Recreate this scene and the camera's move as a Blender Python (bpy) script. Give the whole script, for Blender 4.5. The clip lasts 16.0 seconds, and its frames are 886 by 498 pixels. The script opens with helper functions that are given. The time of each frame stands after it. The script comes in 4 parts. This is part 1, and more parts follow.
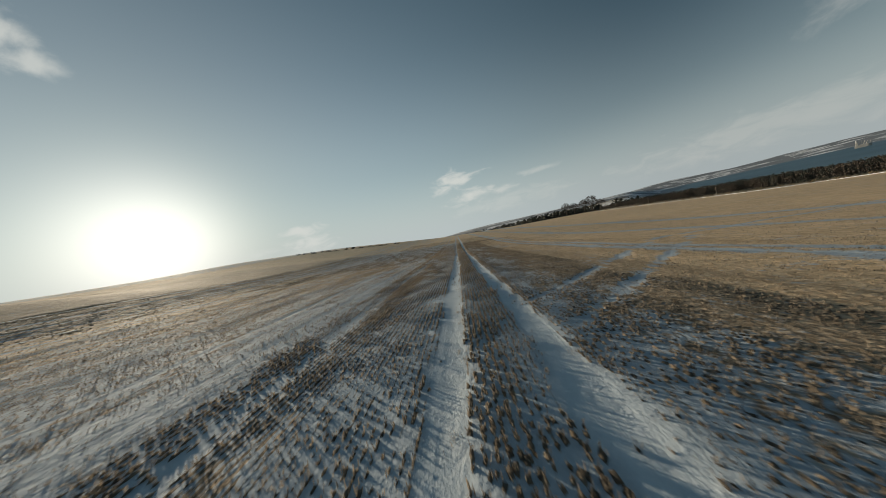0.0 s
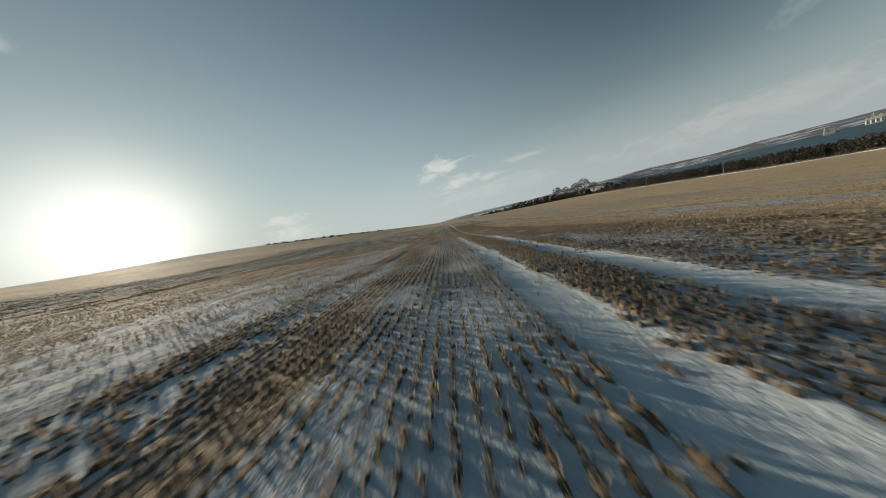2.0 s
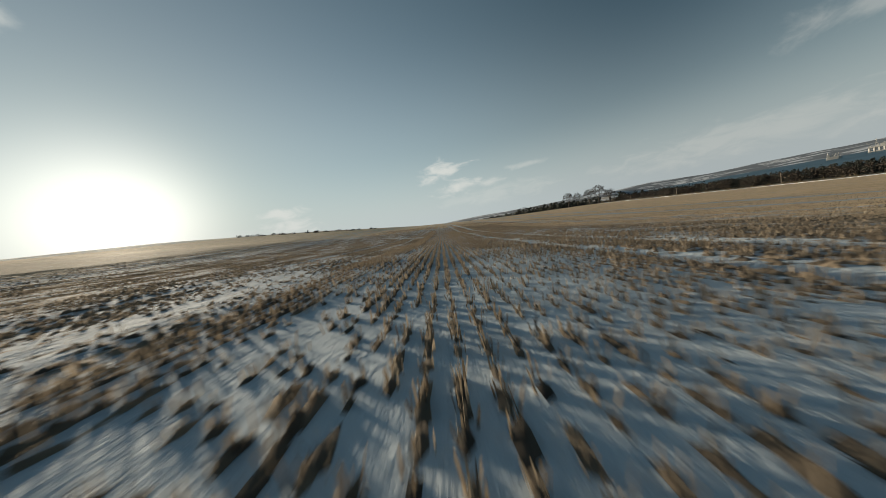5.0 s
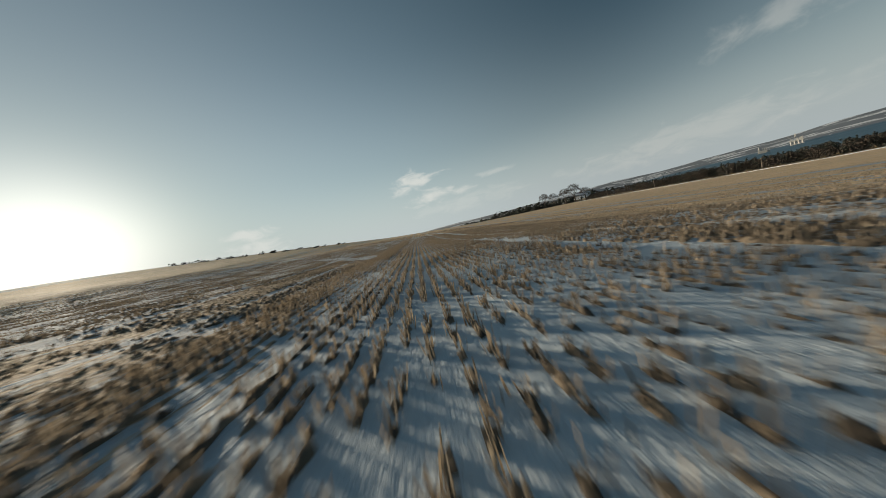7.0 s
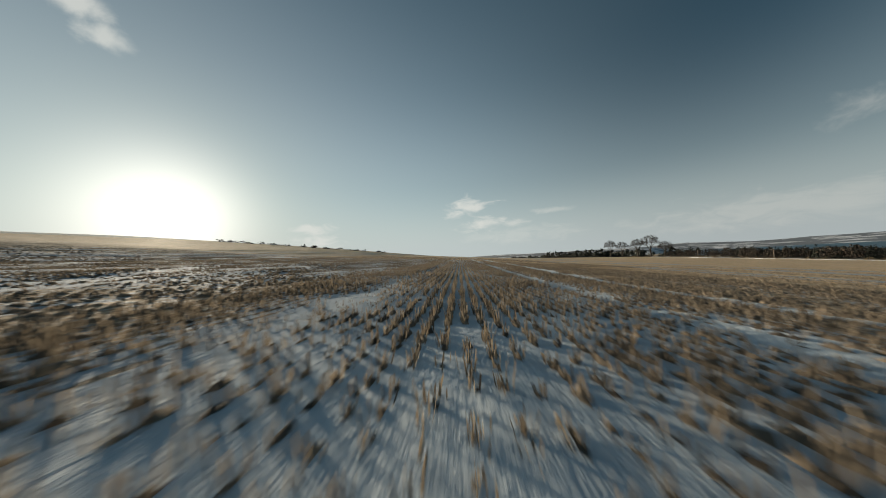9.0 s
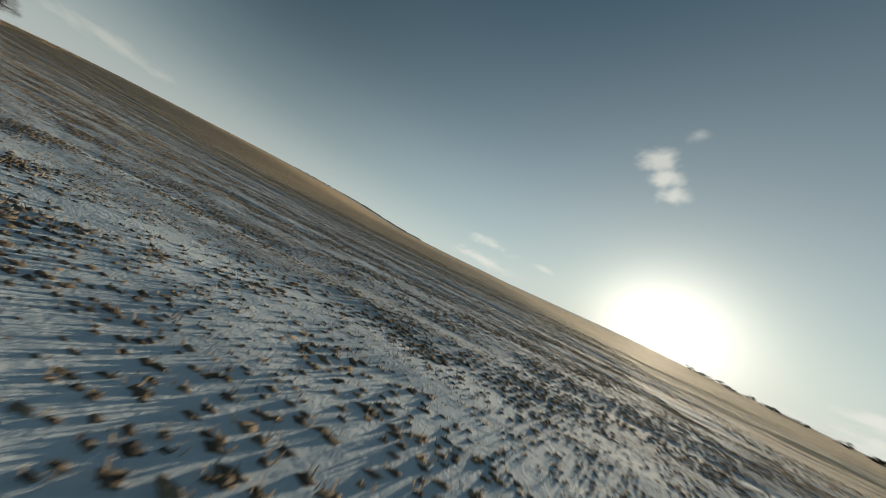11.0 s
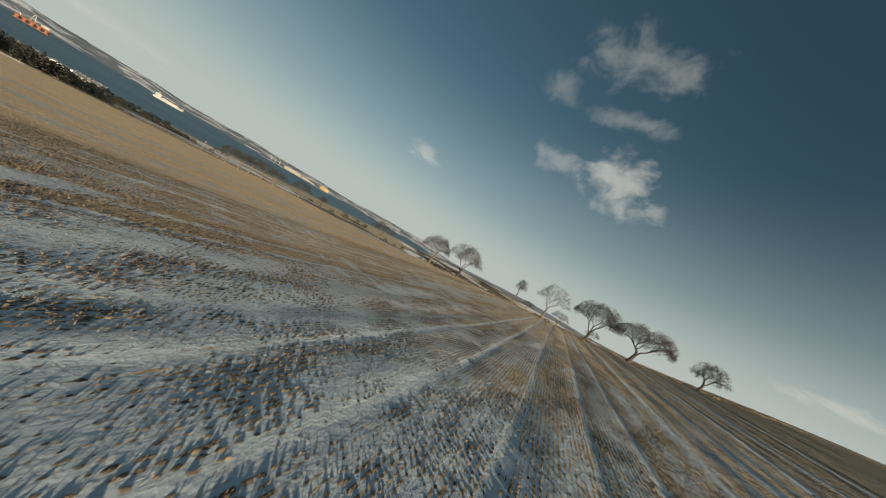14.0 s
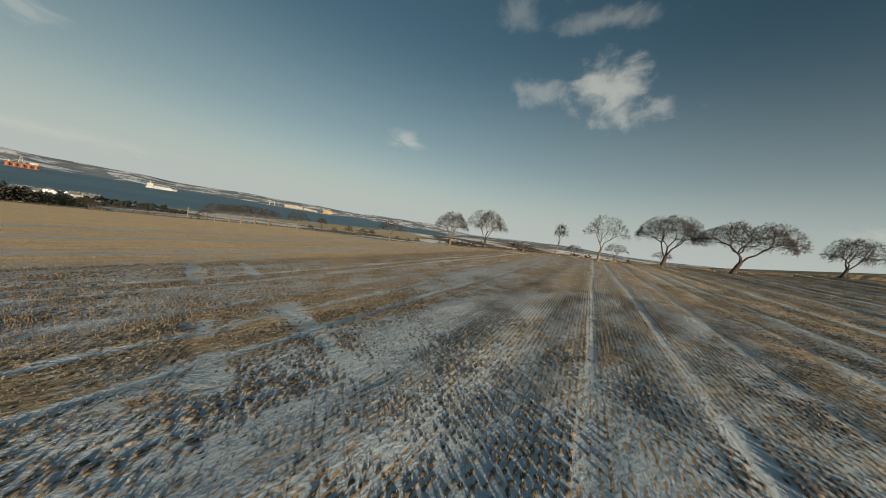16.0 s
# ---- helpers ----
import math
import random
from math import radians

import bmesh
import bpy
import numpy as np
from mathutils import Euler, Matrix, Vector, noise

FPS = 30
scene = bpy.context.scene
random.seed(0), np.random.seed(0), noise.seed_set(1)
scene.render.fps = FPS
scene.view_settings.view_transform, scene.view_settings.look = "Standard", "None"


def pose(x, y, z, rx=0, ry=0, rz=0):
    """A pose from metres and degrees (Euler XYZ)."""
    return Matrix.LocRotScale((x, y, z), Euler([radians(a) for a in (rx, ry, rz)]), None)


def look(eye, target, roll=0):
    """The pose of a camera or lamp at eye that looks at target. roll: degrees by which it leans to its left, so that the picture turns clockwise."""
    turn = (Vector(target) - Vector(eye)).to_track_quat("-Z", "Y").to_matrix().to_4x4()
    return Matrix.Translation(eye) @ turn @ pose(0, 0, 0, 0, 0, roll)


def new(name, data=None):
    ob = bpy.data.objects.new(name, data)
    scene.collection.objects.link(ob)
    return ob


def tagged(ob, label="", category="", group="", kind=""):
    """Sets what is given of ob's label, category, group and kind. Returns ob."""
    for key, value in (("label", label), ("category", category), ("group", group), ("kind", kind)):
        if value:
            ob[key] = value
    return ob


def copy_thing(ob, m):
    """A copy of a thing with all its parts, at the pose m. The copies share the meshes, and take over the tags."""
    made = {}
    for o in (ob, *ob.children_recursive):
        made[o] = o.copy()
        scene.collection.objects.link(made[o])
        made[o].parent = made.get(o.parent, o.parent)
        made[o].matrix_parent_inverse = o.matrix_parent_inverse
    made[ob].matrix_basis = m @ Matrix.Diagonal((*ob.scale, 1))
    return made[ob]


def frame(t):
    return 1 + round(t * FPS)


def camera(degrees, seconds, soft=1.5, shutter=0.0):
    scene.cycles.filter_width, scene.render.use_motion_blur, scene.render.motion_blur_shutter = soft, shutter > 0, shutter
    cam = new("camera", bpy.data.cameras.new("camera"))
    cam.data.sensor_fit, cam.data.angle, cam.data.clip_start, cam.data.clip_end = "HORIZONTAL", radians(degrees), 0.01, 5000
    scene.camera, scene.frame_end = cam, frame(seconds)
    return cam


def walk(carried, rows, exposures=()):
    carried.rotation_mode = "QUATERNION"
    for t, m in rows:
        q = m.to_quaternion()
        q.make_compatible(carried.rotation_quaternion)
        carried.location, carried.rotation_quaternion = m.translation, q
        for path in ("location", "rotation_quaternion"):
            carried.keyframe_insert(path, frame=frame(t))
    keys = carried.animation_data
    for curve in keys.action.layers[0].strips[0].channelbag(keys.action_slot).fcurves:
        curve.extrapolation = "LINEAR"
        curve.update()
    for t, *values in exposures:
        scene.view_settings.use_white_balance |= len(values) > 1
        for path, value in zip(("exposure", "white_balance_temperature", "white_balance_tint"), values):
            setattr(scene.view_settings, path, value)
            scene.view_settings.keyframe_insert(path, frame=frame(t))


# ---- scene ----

# ---- camera ----
cam = camera(118.0, 16.0, soft=0.75, shutter=0.15)

# seconds, x, y, z, yaw, pitch, roll: low along the tramlines, a banked left turn, back towards the trees
PATH = [
    (0.00, 0.75, 0.00, 2.20, 3.38, -2.39, -13.46),
    (0.50, -0.04, 4.05, 1.90, 2.16, -4.63, -16.47),
    (1.00, -0.45, 8.10, 1.38, 1.28, -6.67, -18.02),
    (1.50, -0.76, 12.15, 0.95, 1.09, -6.73, -16.59),
    (2.00, -0.98, 16.20, 0.64, 1.22, -5.52, -14.13),
    (2.50, -1.20, 20.25, 0.38, 1.77, -4.29, -12.29),
    (3.00, -1.55, 24.30, 0.22, 1.44, -4.65, -13.25),
    (3.50, -1.98, 28.35, 0.10, 1.73, -6.14, -13.74),
    (4.00, -2.39, 32.40, -0.01, 2.60, -5.90, -10.39),
    (4.20, -2.45, 34.02, -0.07, 3.12, -5.89, -8.18),
    (6.30, -2.50, 51.03, -0.64, -4.83, -4.21, -16.34),
    (6.50, -2.46, 52.65, -0.69, -4.69, -4.32, -15.72),
    (7.00, -2.40, 56.70, -0.78, -4.64, -4.22, -14.63),
    (7.50, -2.33, 60.75, -0.87, -3.68, -3.97, -13.51),
    (8.00, -2.27, 64.80, -0.96, -2.11, -4.12, -12.87),
    (8.50, -2.15, 68.85, -1.01, 0.71, -1.58, -10.17),
    (9.00, -2.07, 72.90, -1.01, 3.66, 2.42, -3.41),
    (9.50, -2.10, 76.95, -0.86, 9.32, 5.92, 2.02),
    (10.00, -2.50, 80.70, -0.47, 28.40, 7.16, 10.01),
    (10.20, -2.95, 82.10, -0.29, 40.35, 6.77, 14.16),
    (10.70, -5.30, 85.00, 0.25, 72.00, 6.60, 22.50),
    (11.20, -8.80, 86.80, 0.93, 105.00, 5.80, 29.50),
    (11.70, -12.30, 86.10, 1.58, 137.00, 4.60, 33.50),
    (12.30, -16.00, 83.00, 1.85, 170.23, 3.26, 34.62),
    (12.50, -16.83, 81.87, 1.97, 176.74, 3.14, 34.98),
    (13.00, -18.43, 78.91, 2.32, 189.13, 1.98, 34.76),
    (13.50, -18.96, 75.61, 2.62, 197.53, 1.40, 32.87),
    (14.00, -18.67, 72.58, 2.82, 206.24, 1.28, 30.51),
    (14.50, -17.66, 69.94, 2.88, 210.55, 0.46, 25.30),
    (15.00, -16.19, 67.55, 2.84, 207.48, -1.66, 14.49),
    (15.50, -14.87, 65.33, 2.73, 205.60, -3.34, 7.52),
    (16.00, -13.93, 63.16, 2.59, 208.64, -4.21, 9.72),
]


def carried_pose(x, y, z, yaw, pitch, roll):
    return pose(x, y, z, 90 + pitch, 0, yaw) @ pose(0, 0, 0, 0, 0, roll)


walk(cam, [(row[0], carried_pose(*row[1:])) for row in PATH], exposures=((0.0, 0.54, 6550.0, 5.0), (2.5, 0.62, 6550.0, 5.0), (9.0, 0.64, 6600.0, 5.0), (12.5, 0.88, 7000.0, 5.0), (16.0, 0.80, 7000.0, 5.0)))

# ---- world and sun ----
SUN_AZ, SUN_EL = -50.0, 8.6   # degrees to the right of +y, and up


def heading(az, el):
    a, e = radians(az), radians(el)
    return Vector((math.sin(a) * math.cos(e), math.cos(a) * math.cos(e), math.sin(e)))


sun = new("sun", bpy.data.lights.new("sun", "SUN"))
sun.data.energy, sun.data.angle, sun.data.color = 5.0, radians(0.6), (1.0, 0.83, 0.64)
sun.matrix_world = look(heading(SUN_AZ, SUN_EL) * 400, (0, 0, 0))

world = bpy.data.worlds.new("winter_sky")
scene.world = world
world.use_nodes = True


class Nodes:
    """Short hand for building a node tree."""

    def __init__(self, tree):
        self.tree = tree
        tree.nodes.clear()

    def add(self, kind, inputs=None, operation="", clamp=False):
        node = self.tree.nodes.new(kind)
        if operation:
            node.operation = operation
        if clamp:
            node.use_clamp = True
        for key, value in (inputs or {}).items():
            if isinstance(value, bpy.types.NodeSocket):
                self.tree.links.new(value, node.inputs[key])
            else:
                node.inputs[key].default_value = value
        return node

    def math(self, op, a, b=0.0, c=0.0, clamp=False):
        return self.add("ShaderNodeMath", {0: a, 1: b, 2: c}, operation=op, clamp=clamp).outputs[0]

    def vmath(self, op, a, b=(0, 0, 0)):
        return self.add("ShaderNodeVectorMath", {0: a, 1: b}, operation=op)

    def noise(self, vector, scale, detail=4.0, rough=0.6, distortion=0.0):
        return self.add("ShaderNodeTexNoise", {"Vector": vector, "Scale": scale, "Detail": detail, "Roughness": rough, "Distortion": distortion}).outputs["Fac"]

    def span(self, value, a, b, c=0.0, d=1.0):
        node = self.add("ShaderNodeMapRange")
        node.interpolation_type = "SMOOTHSTEP"
        self.tree.links.new(value, node.inputs["Value"])
        for key, number in (("From Min", a), ("From Max", b), ("To Min", c), ("To Max", d)):
            node.inputs[key].default_value = number
        return node.outputs[0]

    def mix(self, fac, a, b, blend="MIX"):
        node = self.add("ShaderNodeMix")
        node.data_type, node.blend_type = "RGBA", blend
        for index, value in ((0, fac), (6, a), (7, b)):
            if isinstance(value, bpy.types.NodeSocket):
                self.tree.links.new(value, node.inputs[index])
            else:
                node.inputs[index].default_value = value if index == 0 else (*value[:3], 1)
        return node.outputs[2]


def build_sky():
    n = Nodes(world.node_tree)
    sky = n.add("ShaderNodeTexSky")
    sky.sky_type, sky.sun_disc = "NISHITA", False
    sky.sun_elevation, sky.sun_rotation = radians(SUN_EL), radians(SUN_AZ)
    sky.altitude, sky.air_density, sky.dust_density, sky.ozone_density = 60.0, 1.0, 0.4, 2.0
    way = n.add("ShaderNodeTexCoord").outputs["Generated"]
    stretched = n.vmath("MULTIPLY", way, (1, 1, 2.6)).outputs[0]
    wisps = n.noise(stretched, 13.0, 7.0, 0.6, 0.6)
    lumps = n.noise(n.vmath("MULTIPLY", way, (1, 1, 1.4)).outputs[0], 12.0, 7.0, 0.58, 0.3)
    cover = None
    # bearing, height, half width, half height in degrees, density
    for az, el, wide, high, dense, grain in CLOUDS:
        mid, right = heading(az, el), heading(az + 90, 0)
        above = right.cross(mid)
        u = n.math("DIVIDE", n.vmath("DOT_PRODUCT", way, tuple(right)).outputs["Value"], math.sin(radians(wide)))
        v = n.math("DIVIDE", n.vmath("DOT_PRODUCT", n.vmath("SUBTRACT", way, tuple(mid)).outputs[0], tuple(above)).outputs["Value"], math.sin(radians(high)))
        ahead = n.math("GREATER_THAN", n.vmath("DOT_PRODUCT", way, tuple(mid)).outputs["Value"], 0.5)
        far = n.math("ADD", n.math("MULTIPLY", u, u), n.math("MULTIPLY", v, v))
        body = n.math("SUBTRACT", 1.0, n.math("SQRT", far))
        body = n.math("ADD", n.math("MULTIPLY", body, 0.75), n.math("MULTIPLY", n.math("SUBTRACT", wisps if grain == 0 else lumps, 0.5), 2.0))
        one = n.math("MULTIPLY", n.math("MULTIPLY", n.span(body, 0.0, 0.8), ahead), dense)
        cover = one if cover is None else n.math("MAXIMUM", cover, one)
    # low bank of haze over the horizon, and the veil round the sun
    up = n.add("ShaderNodeSeparateXYZ", {0: way}).outputs["Z"]
    haze = n.math("ADD", n.math("MULTIPLY", n.span(up, 0.58, 0.0), 0.52), n.math("MULTIPLY", n.span(up, 0.28, 0.0), 0.46))
    clear = n.mix(n.span(up, 0.45, 0.85), (0.72, 0.82, 0.75), (0.64, 0.80, 0.73))
    clear = n.mix(1.0, sky.outputs[0], clear, "MULTIPLY")
    base = n.mix(haze, clear, HAZE)
    toward = n.vmath("DOT_PRODUCT", way, tuple(heading(SUN_AZ, SUN_EL))).outputs["Value"]
    deep = n.math("MULTIPLY", n.math("POWER", n.math("SUBTRACT", 1.0, n.math("MULTIPLY", toward, toward)), 7.0), n.span(up, 0.1, 0.7, 0.0, 0.75))
    base = n.mix(deep, base, (0.20, 0.48, 0.76))
    near = n.math("MAXIMUM", toward, 0.0)
    base = n.mix(n.math("MULTIPLY", n.math("POWER", near, 5.0), 0.24), base, (4.7, 4.4, 4.45))
    veil = n.math("MULTIPLY", n.math("MULTIPLY", n.span(toward, -0.15, 0.85), n.span(up, 0.98, 0.3)), VEIL[0])
    core = n.math("MULTIPLY", n.math("POWER", near, 90.0), VEIL[1])
    glow = n.vmath("SCALE", (1.08, 0.97, 0.95))
    n.tree.links.new(core, glow.inputs["Scale"])
    thin = n.vmath("SCALE", (0.92, 1.02, 1.03))
    n.tree.links.new(veil, thin.inputs["Scale"])
    lit = n.mix(1.0, n.mix(cover, base, CLOUD_LIGHT), n.vmath("ADD", glow.outputs[0], thin.outputs[0]).outputs[0], "ADD")
    back = n.add("ShaderNodeBackground", {"Color": lit, "Strength": SKY_STRENGTH})
    n.add("ShaderNodeOutputWorld", {"Surface": back.outputs[0]})


SKY_STRENGTH = 0.06
HAZE = (4.35, 4.75, 5.0)
VEIL = (1.35, 7.0)
CLOUD_LIGHT = (6.3, 6.2, 6.0)
CLOUDS = (
    (2.8, 11.0, 7.0, 2.5, 0.9, 0), (4.6, 7.2, 6.0, 1.9, 0.9, 0), (12.0, 6.8, 3.6, 1.1, 0.6, 0), (18.5, 8.7, 5.0, 0.8, 0.4, 0), (14.0, 4.4, 15.0, 2.0, 0.3, 0),
    (50.0, 4.3, 22.0, 3.0, 0.36, 0), (-29.8, 7.3, 4.4, 1.5, 0.9, 0), (-29.0, 4.6, 6.5, 2.2, 0.9, 0), (-36.0, 4.8, 4.0, 1.0, 0.4, 0),
    (-60.2, 35.4, 3.4, 2.4, 0.7, 1), (-58.0, 32.6, 3.0, 1.9, 0.8, 1), (-55.4, 30.4, 3.0, 1.8, 0.75, 1), (-55.5, 39.5, 2.0, 2.0, 0.4, 1),
    (-82.0, 8.2, 9.0, 1.4, 0.75, 0), (-83.5, 12.0, 6.0, 1.5, 0.6, 0), (-71.0, 11.5, 2.6, 0.8, 0.6, 0), (59.5, 14.5, 6.5, 2.8, 0.38, 1),
    (177.0, 28.4, 6.5, 5.5, 0.55, 1), (182.0, 24.0, 6.0, 3.0, 0.5, 1), (165.5, 28.0, 5.5, 3.0, 0.3, 1), (140.0, 16.3, 4.2, 2.0, 0.4, 0),
    (176.0, 37.0, 9.0, 1.8, 0.22, 1), (158.0, 38.0, 4.5, 2.8, 0.18, 1), (171.0, 45.0, 10.0, 4.5, 0.24, 1), (-148.5, 7.7, 6.0, 1.3, 0.45, 0), (95.0, 3.6, 14.0, 1.2, 0.22, 0), (92.5, 15.5, 5.5, 1.6, 0.26, 0),
)
build_sky()

# ---- ground form ----
def smooth(a, b, v):
    t = np.clip((np.asarray(v, float) - a) / (b - a), 0, 1)
    return t * t * (3 - 2 * t)


def summed(grid, slope):
    total = np.concatenate([[0], np.cumsum((slope[1:] + slope[:-1]) / 2 * np.diff(grid))])
    return total - np.interp(0, grid, total)


GX = np.linspace(-700, 900, 3201)
FX = summed(GX, -(0.045 + 0.035 * (1 - smooth(40, 80, GX)) + 0.01 * (1 - smooth(-6, 12, GX)) + 0.045 * (1 - smooth(-40, -12, GX)) - 0.145 * (1 - smooth(-190, -120, GX)) + 0.04 * smooth(150, 260, GX)))
GY = np.linspace(-900, 1500, 4801)
FY = summed(GY, -0.026 + 0.058 * (1 - smooth(-22, -4, GY)) + 0.038 * smooth(45, 95, GY) - 0.02 * smooth(260, 420, GY))
SEA = -46.0


def field_z(x, y):
    twist = np.interp(y, (-45, 20, 55, 90, 140, 215, 330), (-3.2, -3.2, -2.2, -1.0, -1.5, -0.8, 0.0))
    return np.interp(x, GX, FX) + np.interp(y, GY, FY) + np.clip(x / 150, 0, 1.2) * twist + np.clip(-x / 150, 0, 1) * np.interp(y, (-20, 60, 120, 175), (-0.4, -1.7, -1.7, 0.0)) + 1.7 * (1 - smooth(-80, -36, x)) * (1 - smooth(25, 65, y))


def far_form(x, y, z):
    """Beyond the field: down to the firth on the right, hills past it, rolling land ahead and behind."""
    r, az = np.hypot(x, y), np.degrees(np.arctan2(x, y))
    rolling = 9 * np.sin(x / 310 + 1) * np.cos(y / 270) + 5 * np.sin(y / 140 + x / 190)
    out = smooth(330, 900, r)
    land = -18 + rolling
    firth = smooth(31, 38, az) * (1 - smooth(148, 160, az))
    near_shore = smooth(500, 1080, x)
    down = -11 + 0.3 * rolling + (SEA + 9) * smooth(180, 1050, x)
    bed = down * (1 - near_shore) + (SEA - 8) * near_shore
    land = land * (1 - firth) + bed * firth
    edge = 3050 + 420 * np.abs(np.cos(np.radians(az))) + 60 * np.sin(az * 0.8) + 30 * np.sin(az * 2.3)
    crest = 36 + 15 * np.sin(np.radians(az) * 5 + 0.6) + 9 * np.sin(np.radians(az) * 13) + 7 * np.sin(np.radians(az) * 29 + 1) + 3 * np.sin(np.radians(az) * 61)
    rise = smooth(0, 260, r - edge) * 14 + smooth(120, 1300, r - edge) * (crest - SEA - 14)
    hills = SEA - 8 * (1 - smooth(-40, 20, r - edge)) + rise
    far = smooth(-60, 40, r - edge) * firth
    land = land * (1 - far) + hills * far
    # wooded and snowy rises ahead and behind
    other = (1 - firth) * smooth(900, 3200, r) * (42 + 30 * np.sin(np.radians(az) * 4 + 0.4) + 14 * np.sin(np.radians(az) * 11))
    land = land + other * (1 - 0.6 * smooth(-34, -22, az) * (1 - smooth(30, 36, az)))
    return z * (1 - out) + land * out


def ground_z(x, y):
    x, y = np.asarray(x, float), np.asarray(y, float)
    z = far_form(x, y, field_z(np.clip(x, -690, 890), np.clip(y, -890, 1490)))
    swath = 0.012 * np.sin(x * 2.6 + 0.5 * np.sin(y * 0.06)) * np.sin(x * 0.41 + 1.2)
    ridge = 0.017 * np.sin(x * 2.1 + 0.6 * np.sin(y * 0.045) + 0.4) * (0.6 + 0.4 * np.sin(x * 0.53 + 0.8)) * (1 - smooth(-10, -7, x)) * smooth(-70, -40, x) * (1 - smooth(74, 86, y))
    ridge = ridge + 0.026 * np.sin(x * 3.1 + 1.9 * np.sin(x * 0.37) + 0.8 * np.sin(y * 0.04)) * (0.65 + 0.35 * np.sin(y * 0.13 + x * 0.6)) * (1 - smooth(-27, -21, x)) * smooth(-75, -50, x)
    return z + ridge + swath * np.exp(-((x + 14) / 45) ** 2) + 0.02 * np.sin(x * 0.9 + 2 * np.sin(y * 0.05)) * np.sin(y * 0.07 + 1) + 0.03 * np.sin(x * 0.37 + y * 0.21)


# wheel tracks along the rows: x, half width, depth, snow
TRACKS = ((0.0, 0.27, 0.03, 1.0), (2.0, 0.30, 0.03, 1.0), (-3.4, 0.2, 0.015, 0.5), (-5.5, 0.15, 0.02, 0.5), (-7.6, 0.18, 0.02, 0.62), (-14.6, 0.15, 0.02, 0.64), (-16.7, 0.17, 0.02, 0.62),
          (-19.2, 0.14, 0.018, 0.5), (-21.4, 0.15, 0.02, 0.56), (-23.0, 0.18, 0.02, 0.68), (-26.6, 0.2, 0.02, 0.62), (-30.2, 0.3, 0.028, 0.6), (-34.5, 0.3, 0.028, 0.7), (-39.0, 0.4, 0.028, 0.6), (-45.0, 0.4, 0.028, 0.6), (14.0, 0.4, 0.022, 0.6), (16.2, 0.4, 0.022, 0.6), (28.0, 0.5, 0.022, 0.5), (30.2, 0.5, 0.022, 0.5), (52.0, 0.7, 0.03, 0.5))
# slanting turns: from, to, half width
TURNS = (((2.6, 8.9), (20.0, 27.4), 0.16), ((2.9, 6.2), (21.0, 24.6), 0.17), ((20.0, 27.4), (60.0, 40.0), 0.3), ((6.0, 54.0), (-10.6, 59.2), 0.28), ((8.5, 55.8), (-8.5, 61.0), 0.28), ((-2.8, 66.0), (-13.0, 85.0), 0.45))


def wave_noise(x, y, seed, n=7, base=0.05):
    """A cheap smooth noise from -1 to 1."""
    rng, total = np.random.RandomState(seed), 0
    for i in range(n):
        a, f, p = rng.rand() * 6.283, base * 1.7 ** i, rng.rand(2) * 6.283
        total = total + np.sin((x * np.cos(a) + y * np.sin(a)) * f * 6.283 + p[0] + 1.3 * np.sin((y * np.cos(a) - x * np.sin(a)) * f * 4 + p[1])) / (1 + 0.35 * i)
    return total / 2.6


def track_mask(x, y):
    """How far each place is in a wheel track (0 to 1), and how deep the track is pressed there."""
    mask, deep = np.zeros_like(x), np.zeros_like(x)
    for tx, half, depth, snow in TRACKS:
        line = tx + 0.12 * np.sin(y * 0.05 + tx) + 0.05 * np.sin(y * 0.31 + 2 * tx)
        ragged = half * (1 + 0.22 * np.sin(y * 1.7 + tx) * np.sin(y * 0.43))
        if depth == 0.03 and abs(tx - 1) < 2:
            # the pair fades out up the field
            worn = smooth(22, 48, y) * (1 - (0.85 * smooth(64, 74, y) if tx > 1 else 0))
            ragged, snow = ragged * (1 - 0.35 * worn), snow * (1 - worn * (0.34 + 0.22 * np.sin(y * 1.1 + tx) * np.sin(y * 0.37)))
        m = 1 - smooth(ragged * 0.65, ragged * 1.5, np.abs(x - line))
        if tx < -3:
            m = m * (0.86 + 0.14 * np.sin(y * 0.9 + 3 * tx) * np.sin(y * 0.23 + tx))
        mask, deep = np.maximum(mask, m * snow), np.maximum(deep, m * depth)
    for (x0, y0), (x1, y1), half in TURNS:
        dx, dy = x1 - x0, y1 - y0
        size = math.hypot(dx, dy)
        along = np.clip(((x - x0) * dx + (y - y0) * dy) / size, 0, size)
        off = np.hypot(x - x0 - along * dx / size, y - y0 - along * dy / size)
        m = 1 - smooth(half * 0.7, half * 1.6, off + 0.12 * np.sin(along * 0.9))
        if y0 > 50:
            m = m * (1 - smooth(-4.8, -4.0, x) * (1 - smooth(0.2, 0.9, x)))
        mask, deep = np.maximum(mask, m * (0.62 if y0 < 30 else 0.5)), np.maximum(deep, m * 0.03)
    return mask, deep


